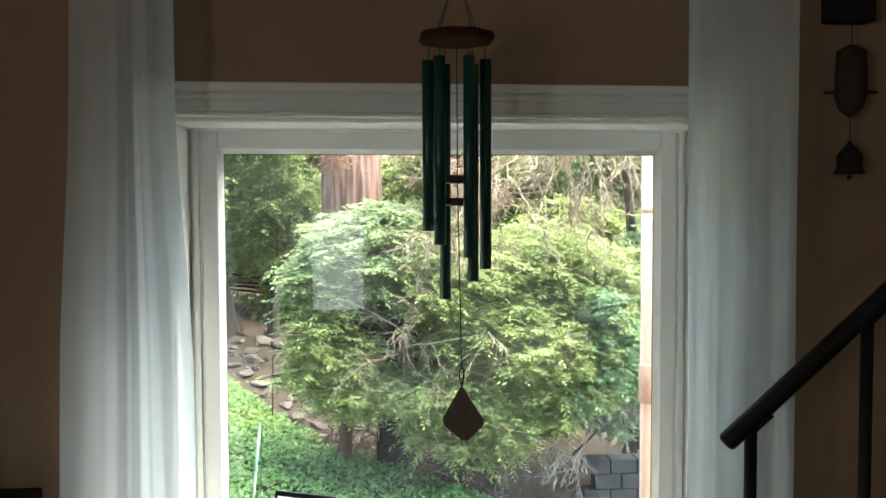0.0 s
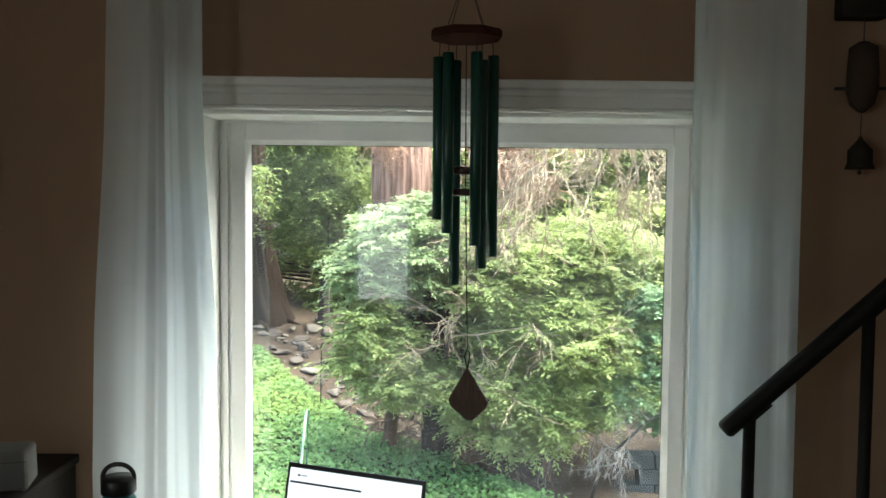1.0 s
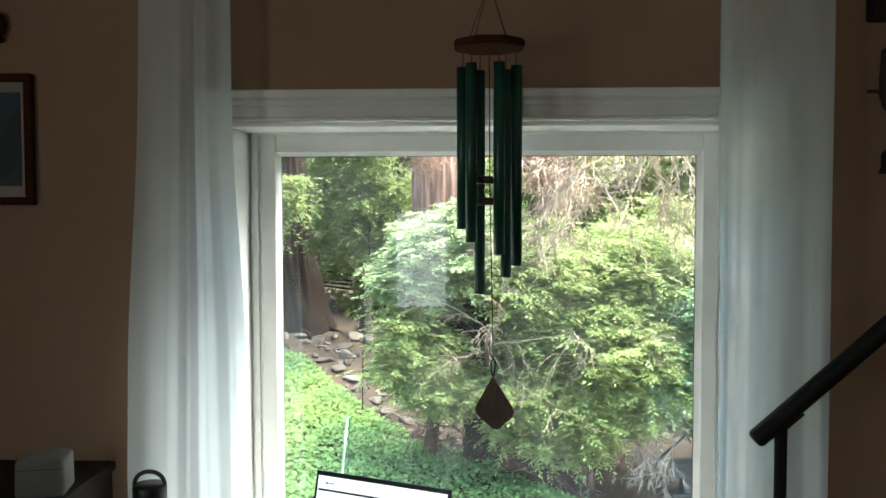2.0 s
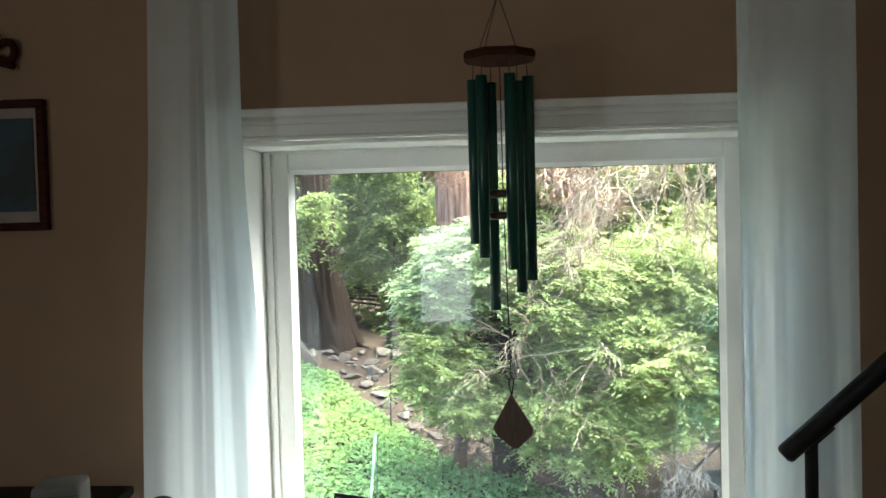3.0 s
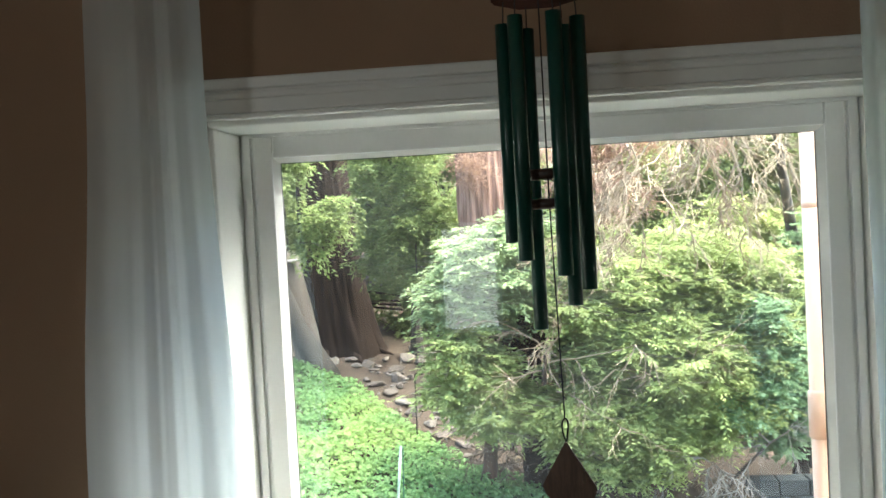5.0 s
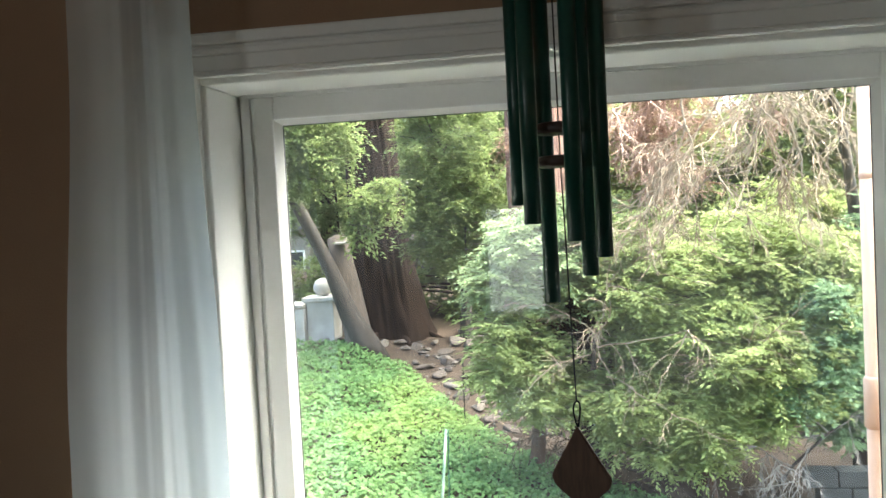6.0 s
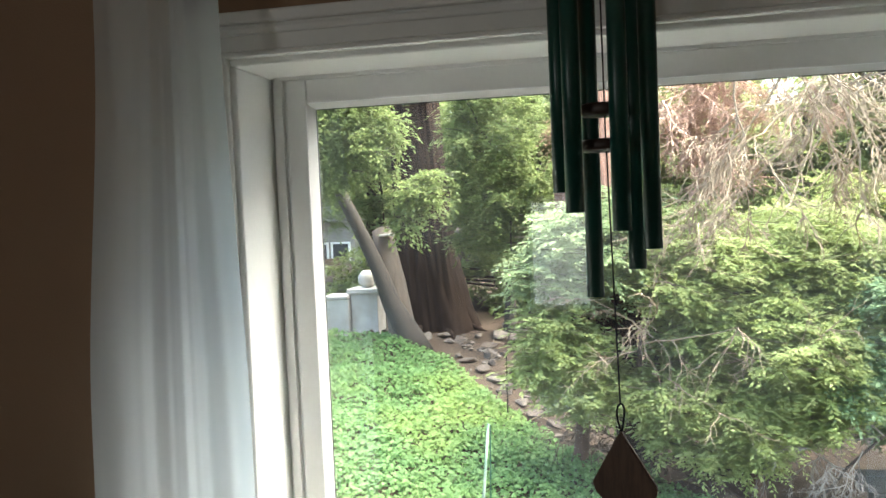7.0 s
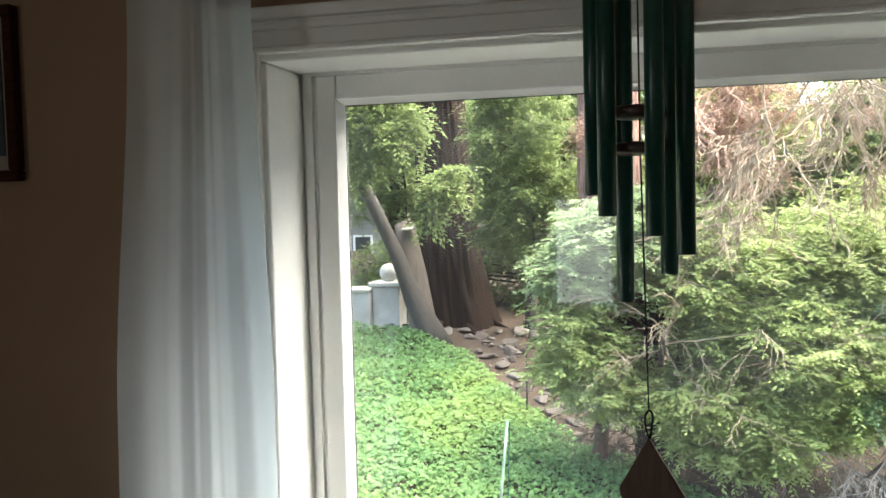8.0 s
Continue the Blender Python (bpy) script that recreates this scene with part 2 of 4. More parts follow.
def box(lo, hi, bevel=0.0, seg=2, bm=None):
    own = bmesh.new()
    bmesh.ops.create_cube(own, size=1.0)
    lo, hi = Vector(lo), Vector(hi)
    for v in own.verts:
        v.co = Vector([(lo[i] + hi[i]) / 2 + v.co[i] * (hi[i] - lo[i]) for i in range(3)])
    if bevel:
        bmesh.ops.bevel(own, geom=list(own.edges), offset=bevel, segments=seg, affect="EDGES", profile=0.5)
    if bm is None:
        return own
    me = bpy.data.meshes.new("tmp")
    own.to_mesh(me)
    own.free()
    bm.from_mesh(me)
    bpy.data.meshes.remove(me)
    return bm


def lathe(profile, sides=24, bm=None, m=None):
    """Turns (radius, height) pairs round z."""
    bm = bm or bmesh.new()
    rings = []
    for r, z in profile:
        ring = []
        for k in range(sides):
            a = 2 * math.pi * k / sides
            p = Vector((r * math.cos(a), r * math.sin(a), z))
            ring.append(bm.verts.new(m @ p if m else p))
        rings.append(ring)
    for a, b in zip(rings, rings[1:]):
        for k in range(sides):
            bm.faces.new((a[k], a[(k + 1) % sides], b[(k + 1) % sides], b[k]))
    bm.faces.new(rings[0][::-1])
    bm.faces.new(rings[-1])
    return bm


def tube(pts, radii, sides=8, bm=None, bump=0.0, closed=False):
    """A tapered tube along points."""
    bm = bm or bmesh.new()
    pts = [Vector(p) for p in pts]
    if not hasattr(radii, "__len__"):
        radii = [radii] * len(pts)
    rings, n = [], len(pts)
    ref = None
    for i, p in enumerate(pts):
        if closed:
            d = (pts[(i + 1) % n] - pts[i - 1]).normalized()
        else:
            d = (pts[min(i + 1, n - 1)] - pts[max(i - 1, 0)]).normalized()
        if ref is None:
            ref = d.orthogonal().normalized()
        ref = (ref - d * ref.dot(d)).normalized()
        b = d.cross(ref)
        ring = []
        for k in range(sides):
            a = 2 * math.pi * k / sides
            o = ref * math.cos(a) + b * math.sin(a)
            r = radii[i]
            if bump:
                r *= 1 + bump * noise.noise((p + o * radii[i]) * (0.6 / max(radii[i], 0.02)))
            ring.append(bm.verts.new(p + o * r))
        rings.append(ring)
    pairs = list(zip(rings, rings[1:])) + ([(rings[-1], rings[0])] if closed else [])
    for a, b in pairs:
        for k in range(sides):
            bm.faces.new((a[k], a[(k + 1) % sides], b[(k + 1) % sides], b[k]))
    if not closed:
        bm.faces.new(rings[0][::-1])
        bm.faces.new(rings[-1])
    return bm


def prism(outline, y0, y1, bm=None):
    """A flat outline of (x, z) pairs, given depth from y0 to y1."""
    bm = bm or bmesh.new()
    a = [bm.verts.new((x, y0, z)) for x, z in outline]
    b = [bm.verts.new((x, y1, z)) for x, z in outline]
    n = len(outline)
    bm.faces.new(a)
    bm.faces.new(b[::-1])
    for k in range(n):
        bm.faces.new((a[k], b[k], b[(k + 1) % n], a[(k + 1) % n]))
    return bm


def leaf_mesh(name, P, T, N, size, outline, material, parent=None, label="", width=1.0):
    """Many leaves: places P, ways T along the blade, normals N; the outline is (along, across, up) in blade lengths."""
    T = T / np.linalg.norm(T, axis=1, keepdims=True)
    B = np.cross(N, T)
    B /= np.linalg.norm(B, axis=1, keepdims=True) + 1e-9
    N = np.cross(T, B)
    o = np.array(outline)
    s = size[:, None, None]
    V = P[:, None, :] + s * (o[None, :, 0:1] * T[:, None] + width * o[None, :, 1:2] * B[:, None] + o[None, :, 2:3] * N[:, None])
    k, n = len(outline), len(P)
    me = bpy.data.meshes.new(name)
    me.vertices.add(n * k)
    me.vertices.foreach_set("co", V.reshape(-1))
    me.loops.add(n * k)
    me.loops.foreach_set("vertex_index", np.arange(n * k, dtype=np.int32))
    me.polygons.add(n)
    me.polygons.foreach_set("loop_start", np.arange(0, n * k, k, dtype=np.int32))
    me.update(calc_edges=True)
    me.validate()
    return link_mesh(name, me, material, parent, label)


OVAL = [(0, 0, 0), (0.3, 0.2, 0.05), (0.7, 0.17, 0.03), (1, 0, -0.06), (0.7, -0.17, 0.03), (0.3, -0.2, 0.05)]
LOBED = [(0, 0, 0), (-0.05, 0.3, 0.06), (0.25, 0.5, 0.02), (0.55, 0.28, 0.05), (1, 0, -0.08), (0.55, -0.28, 0.05), (0.25, -0.5, 0.02), (-0.05, -0.3, 0.06)]
DIAMOND = [(0, 0, 0), (0.45, 0.19, 0.05), (1, 0, -0.05), (0.45, -0.19, 0.05)]
NEEDLE = [(0, 0.05, 0), (1, 0.02, -0.05), (1, -0.02, -0.05), (0, -0.05, 0)]


def unit(rng, n):
    v = rng.normal(size=(n, 3))
    return v / np.linalg.norm(v, axis=1, keepdims=True)


def pad_leaves(rng, pads, shoots, leaflets, reach, size, flat=0.25, droop=0.25):
    """Leafy boughs: from each pad's centre shoots spread out nearly level, with leaflets set along both sides."""
    n = len(pads)
    c = np.repeat(pads, shoots, axis=0)
    d = unit(rng, n * shoots)
    d[:, 2] = d[:, 2] * flat
    d /= np.linalg.norm(d, axis=1, keepdims=True)
    start = c + rng.normal(size=c.shape) * np.array([0.5, 0.5, 0.16]) * reach * 0.6
    length = reach * rng.uniform(0.5, 1.1, n * shoots)
    P, T, N = [], [], []
    for k in range(leaflets):
        f = (k + 1) / leaflets
        side = 1 if k % 2 else -1
        p = start + d * (length * f)[:, None]
        p[:, 2] -= droop * length * f * f
        across = np.cross(d, np.array([0, 0, 1.0]))
        t = d * (0.55 + 0.6 * (k == leaflets - 1)) + across * side * (0.8 if k < leaflets - 1 else 0) + rng.normal(size=p.shape) * 0.18
        t[:, 2] -= 0.15
        P.append(p)
        T.append(t)
        N.append(np.array([0.1, -0.55, 1.0]) + rng.normal(size=p.shape) * 0.36)
    P, T, N = map(np.concatenate, (P, T, N))
    return P, T, N, size * rng.uniform(0.6, 1.25, len(P))


def shell_points(rng, centre, radii, n, inner=0.55):
    v = unit(rng, n)
    r = rng.uniform(inner ** 3, 1, n) ** (1 / 3)
    off = Vector(rng.uniform(-40, 40, 3))
    r = r * np.array([1 + 0.42 * noise.noise(Vector(q) * 2.3 + off) + 0.16 * noise.noise(Vector(q) * 6 + off) for q in v])
    return np.array(centre) + v * r[:, None] * np.array(radii)


def angular_rock(rng, squash):
    """A broken field stone: the hull of a few scattered corners, with its edges slightly worn."""
    bm = bmesh.new()
    for p in unit(rng, 13) * rng.uniform(0.8, 1.1, (13, 1)):
        bm.verts.new((p[0], p[1] * 0.75, max(p[2], -0.45) * squash))
    hull = bmesh.ops.convex_hull(bm, input=list(bm.verts))
    bmesh.ops.delete(bm, geom=[g for g in hull["geom_interior"] if isinstance(g, bmesh.types.BMVert)], context="VERTS")
    bmesh.ops.bevel(bm, geom=list(bm.edges), offset=0.06, segments=1, affect="EDGES")
    return bm


# ---- ground outside ----
def ground_z(x, y):
    slope = -1.3 + 0.16 * (min(y, 19) - 16) - 0.1 * (max(-9, min(9, x)) + 3.8)
    if y > 19:
        slope += 0.10 * (min(y, 60) - 19)
    near = 0.05 * noise.noise(Vector((x * 1.7, y * 1.7, 0))) + 0.10 * noise.noise(Vector((x * 0.5, y * 0.5, 3)))
    return slope + (near if y < 40 else 0)


def build_ground():
    xs = [-900, -300, -120, -60, -30, -20] + [-14 + 0.2 * k for k in range(131)] + [14, 20, 30, 60, 120, 300, 900]
    ys = [-900, -300, -60, -20, -8, 0] + [2, 4, 6] + [7 + 0.2 * k for k in range(66)] + [21, 23, 26, 30, 36, 44, 60, 100, 200, 400, 900]
    bm = bmesh.new()
    grid = [[bm.verts.new((x, y, ground_z(x, y))) for x in xs] for y in ys]
    for a, b in zip(grid, grid[1:]):
        for k in range(len(xs) - 1):
            bm.faces.new((a[k], a[k + 1], b[k + 1], b[k]))
    tagged(part("ground", bm, SOIL, smooth=True), "bare brown garden soil on a slope", "ground", kind="structure")


build_ground()

# ---- room ----
X0, X1, Y0, H = -2.7, 2.9, -6.2, 2.62
IN, TOP, BOT = 0.690, 1.785, 0.55         # half width, head and foot of the window opening
RX, RT = 0.703, 1.80                      # inner edge of the raised casing round the opening
WF, WB = 0.018, 0.24                      # the window wall's two faces


def build_room():
    bm = box((X0, WF, -4.8), (-RX - 0.02, WB, H))
    box((RX + 0.02, WF, -4.8), (X1, WB, H), bm=bm)
    box((-RX - 0.02, WF, RT + 0.02), (RX + 0.02, WB, H), bm=bm)
    box((-RX - 0.02, WF, -4.8), (RX + 0.02, WB, BOT - 0.02), bm=bm)
    tagged(part("wall_north", bm, PAINT), "tan painted wall with a large window", "wall", kind="structure")
    tagged(part("wall_east", box((X1, Y0 - 0.2, -4.8), (X1 + 0.2, WB, H)), PAINT), "plain tan painted wall", "wall", kind="structure")
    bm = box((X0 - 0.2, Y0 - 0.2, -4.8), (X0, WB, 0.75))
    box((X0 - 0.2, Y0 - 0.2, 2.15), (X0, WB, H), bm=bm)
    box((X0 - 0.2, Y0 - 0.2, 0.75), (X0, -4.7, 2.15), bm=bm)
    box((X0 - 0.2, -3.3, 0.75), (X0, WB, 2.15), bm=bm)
    tagged(part("wall_west", bm, PAINT), "tan painted side wall with an added window opening", "wall", kind="structure")
    # this side window is unseen, added so the fill lamp has an opening
    w3 = thing("added_side_window", "plain white framed side window, unseen, added to let in fill light", "window", kind="structure")
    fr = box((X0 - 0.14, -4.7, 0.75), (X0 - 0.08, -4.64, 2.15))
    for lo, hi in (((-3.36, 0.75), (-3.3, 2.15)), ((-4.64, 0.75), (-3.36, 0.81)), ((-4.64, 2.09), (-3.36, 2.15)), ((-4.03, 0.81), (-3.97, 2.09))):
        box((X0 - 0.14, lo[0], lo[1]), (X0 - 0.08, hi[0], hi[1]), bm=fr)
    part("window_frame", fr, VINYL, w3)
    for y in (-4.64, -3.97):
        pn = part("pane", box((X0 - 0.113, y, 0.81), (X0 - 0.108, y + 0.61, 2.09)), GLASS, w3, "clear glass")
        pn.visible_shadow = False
    # the wall behind, with a narrow window
    wx0, wx1, wz0, wz1 = -0.84, -0.22, 0.48, 1.58
    bm = box((X0, Y0 - 0.2, -4.8), (wx0, Y0, H))
    box((wx1, Y0 - 0.2, -4.8), (X1, Y0, H), bm=bm)
    box((wx0, Y0 - 0.2, -4.8), (wx1, Y0, wz0), bm=bm)
    box((wx0, Y0 - 0.2, wz1), (wx1, Y0, H), bm=bm)
    tagged(part("wall_south", bm, PAINT), "tan painted wall with a narrow window", "wall", kind="structure")
    w2 = thing("window_2", "plain white framed narrow window", "window", kind="structure")
    fr = box((wx0, Y0 - 0.14, wz0), (wx0 + 0.05, Y0 - 0.08, wz1))
    for x0, z0, x1, z1 in ((wx1 - 0.05, wz0, wx1, wz1), (wx0 + 0.05, wz0, wx1 - 0.05, wz0 + 0.05), (wx0 + 0.05, wz1 - 0.05, wx1 - 0.05, wz1)):
        box((x0, Y0 - 0.14, z0), (x1, Y0 - 0.08, z1), bm=fr)
    part("window_frame", fr, VINYL, w2)
    pn = part("pane", box((wx0 + 0.05, Y0 - 0.113, wz0 + 0.05), (wx1 - 0.05, Y0 - 0.108, wz1 - 0.05)), GLASS, w2, "clear glass")
    pn.visible_shadow = False
    tagged(part("ceiling", box((X0 - 0.2, Y0 - 0.2, H), (X1 + 0.2, WB, H + 0.2)), CEIL), "off-white painted ceiling", "ceiling", kind="structure")
    tagged(part("floor", box((X0, Y0, -0.25), (X1, WF, 0.0)), OAK), "brown oak board floor", "floor", kind="structure")
    # the porch post that carries the downpipe
    tagged(part("porch_post", box((1.02, 1.14, -4.8), (1.12, 1.26, 3.4)), PEACH), "peach painted porch post that carries the downpipe", "post", kind="structure")


build_room()


def build_window():
    w = thing("window_1", "white framed fixed picture window with moulded casing", "window", kind="structure")
    # moulded head casing and side casings: a flat board, a raised outer band and a bead along the opening
    CW = 0.085
    bm = box((-RX - CW, 0.004, RT + 0.012), (RX + CW, WF, RT + CW), 0.002)
    box((-RX - CW, -0.008, RT + 0.060), (RX + CW, 0.006, RT + CW), 0.006, 3, bm=bm)
    box((-RX - CW, -0.002, RT + 0.040), (RX + CW, 0.006, RT + 0.056), 0.004, bm=bm)
    box((-RX - 0.011, -0.006, RT - 0.002), (RX + 0.011, WF, RT + 0.011), 0.005, 3, bm=bm)
    part("head_casing", bm, WHITE, w)
    for s in (-1, 1):
        def bx(a, b, y0, y1, bv, bm=None):
            x0, x1 = sorted((s * a, s * b))
            return box((x0, y0, BOT - 0.1), (x1, y1, RT + 0.011), bv, 3, bm=bm)
        bm = bx(RX + 0.012, RX + CW, 0.004, WF, 0.002)
        bx(RX + 0.060, RX + CW, -0.008, 0.006, 0.006, bm)
        bx(RX + 0.040, RX + 0.056, -0.002, 0.006, 0.004, bm)
        bx(RX - 0.002, RX + 0.011, -0.006, WF, 0.005, bm)
        part("side_casing", bm, WHITE, w)
        x0, x1 = sorted((s * IN, s * (RX + 0.018)))
        part("jamb", box((x0, 0.006, BOT), (x1, WB, TOP), 0.006, 3), WHITE, w)
    part("head_jamb", box((-RX - 0.018, 0.008, TOP), (RX + 0.018, WB, RT + 0.018), 0.006, 3), WHITE, w)
    part("window_sill", box((-IN - 0.1, -0.05, BOT - 0.03), (IN + 0.1, WB + 0.04, BOT), 0.006), WHITE, w)
    # vinyl sash: an outer step, a groove and a broad flat rail
    GX, GT, GB = 0.613, 1.728, BOT + 0.09
    fr = bmesh.new()

    def ring(xo, zo_t, zo_b, xi, zi_t, zi_b, y0, y1, bv, bm):
        box((-xo, y0, zo_b), (-xi, y1, zo_t), bv, bm=bm)
        box((xi, y0, zo_b), (xo, y1, zo_t), bv, bm=bm)
        box((-xi, y0, zi_t), (xi, y1, zo_t), bv, bm=bm)
        box((-xi, y0, zo_b), (xi, y1, zi_b), bv, bm=bm)
    ring(IN + 0.003, TOP + 0.003, BOT - 0.003, IN - 0.009, TOP - 0.002, BOT + 0.009, 0.180, 0.225, 0.0, fr)
    ring(IN - 0.009, TOP - 0.002, BOT + 0.009, IN - 0.026, TOP - 0.004, BOT + 0.026, 0.166, 0.225, 0.001, fr)
    ring(IN - 0.026, TOP - 0.004, BOT + 0.026, IN - 0.032, TOP - 0.006, BOT + 0.032, 0.178, 0.225, 0.0, fr)
    ring(IN - 0.032, TOP - 0.006, BOT + 0.032, GX, GT, GB, 0.170, 0.225, 0.004, fr)
    box((-IN + 0.01, 0.1655, TOP - 0.0075), (IN - 0.01, 0.2, TOP + 0.003), 0.001, bm=fr)
    part("window_frame", fr, VINYL, w)
    st = bmesh.new()
    for sx in (-1, 1):
        o = [(sx * GX, 0.1735), (sx * (GX - 0.012), 0.192), (sx * (GX - 0.012), 0.20), (sx * GX, 0.20)]
        a = [st.verts.new((x, y, GB)) for x, y in o]
        b = [st.verts.new((x, y, GT)) for x, y in o]
        for k in range(4):
            st.faces.new((a[k], a[(k + 1) % 4], b[(k + 1) % 4], b[k]))
        st.faces.new(a), st.faces.new(b)
    for z0, z1 in ((GT, GT - 0.010), (GB, GB + 0.016)):
        o = [(z0, 0.1735), (z1, 0.192), (z1, 0.20), (z0, 0.20)]
        a = [st.verts.new((-GX, y, z)) for z, y in o]
        b = [st.verts.new((GX, y, z)) for z, y in o]
        for k in range(4):
            st.faces.new((a[k], a[(k + 1) % 4], b[(k + 1) % 4], b[k]))
        st.faces.new(a), st.faces.new(b)
    part("glazing_bead", st, STOPW, w)
    gk = bmesh.new()
    ring(GX - 0.010, GT - 0.0085, GB + 0.014, GX - 0.0130, GT - 0.0115, GB + 0.017, 0.194, 0.199, 0.0, gk)
    part("gasket", gk, SEAL, w, "thin dark rubber gasket")
    pane = part("pane", box((-GX, 0.201, GB), (GX, 0.206, GT)), GLASS, w, "clear glass")
    pane.visible_shadow = False


build_window()


# ---- curtains ----
def curtain_point(u, z, side, seed, ph):
    """A point of a sheer panel: u runs from the edge beside the glass to the edge on the wall."""
    v = (2.30 - z) / 2.27
    low = max(0.0, min(1.0, (1.85 - z) / 0.7))
    low = low * low * (3 - 2 * low)
    if side < 0:
        xi, xo, y = -0.660 + 0.043 * low, -0.884 - 0.042 * min(1, v * 1.6), -0.115 - 0.055 * low
    else:
        xi, xo, y = 0.552 + 0.006 * low, 0.820 + 0.012 * v, -0.195
    w = u + 0.07 * math.sin(2 * math.pi * 1.1 * u + ph[1]) + 0.012 * noise.noise(Vector((u * 3, v * 3, seed)))
    x = xi + (xo - xi) * u + 0.006 * math.sin(3 * v + ph[0]) * math.sin(7 * u + ph[1])
    crowd = 0.35 + 0.65 * math.exp(-3.0 * u)          # narrower, deeper pleats beside the glass
    f = 0.0062 * math.sin(2 * math.pi * 2.3 * w + ph[2] + 0.5 * math.sin(2.4 * v + ph[3]))
    f += 0.0024 * crowd * math.sin(2 * math.pi * 6.4 * w + ph[4] + 0.9 * v)
    f += 0.0004 * crowd * math.sin(2 * math.pi * 15 * w + ph[5] + 2 * v)
    f += 0.005 * noise.noise(Vector((u * 5, v * 4, seed)))
    return (x, y + f * (1.0 - 0.35 * math.exp(-v * 5)), z)


def build_curtain(name, side, seed, label):
    rng = random.Random(seed)
    ph = [rng.uniform(0, 6.28) for _ in range(6)]
    c = thing(name, label, "curtain", group="window curtains")
    nx, nz = 170, 80
    bm = bmesh.new()
    rows = [[bm.verts.new(curtain_point(i / nx, 2.30 - 2.27 * j / nz, side, seed, ph)) for i in range(nx + 1)] for j in range(nz + 1)]
    for a, b in zip(rows, rows[1:]):
        for k in range(nx):
            bm.faces.new((a[k], a[k + 1], b[k + 1], b[k]))
    part("cloth", bm, SHEER, c, smooth=True)
    # turned-over side hem: a second layer along the edge beside the glass
    hb = bmesh.new()
    hr = []
    for j in range(nz + 1):
        row = []
        for i in range(13):
            x, y, z = curtain_point(i / 12 * 0.085, 2.30 - 2.27 * j / nz, side, seed, ph)
            row.append(hb.verts.new((x, y - 0.0025, z)))
        hr.append(row)
    for a, b in zip(hr, hr[1:]):
        for k in range(12):
            hb.faces.new((a[k], a[k + 1], b[k + 1], b[k]))
    part("hem", hb, SHEER, c, smooth=True)
    y = -0.115 if side < 0 else -0.195
    x0, x1 = (-1.0, -0.62) if side < 0 else (0.52, 0.93)
    part("curtain_rod", tube([(x0, y, 2.315), (x1, y, 2.315)], 0.011, 14), BLACKIRON, c, "black metal rod", True)
    xb = -0.98 if side < 0 else 0.90
    part("rod_bracket", box((xb, y, 2.305), (xb + 0.02, WF, 2.325), 0.003), BLACKIRON, c)


build_curtain("curtain", -1, 3, "white sheer curtain hanging in soft folds beside the window")
build_curtain("curtain", 1, 8, "white sheer curtain overlapping the window frame")


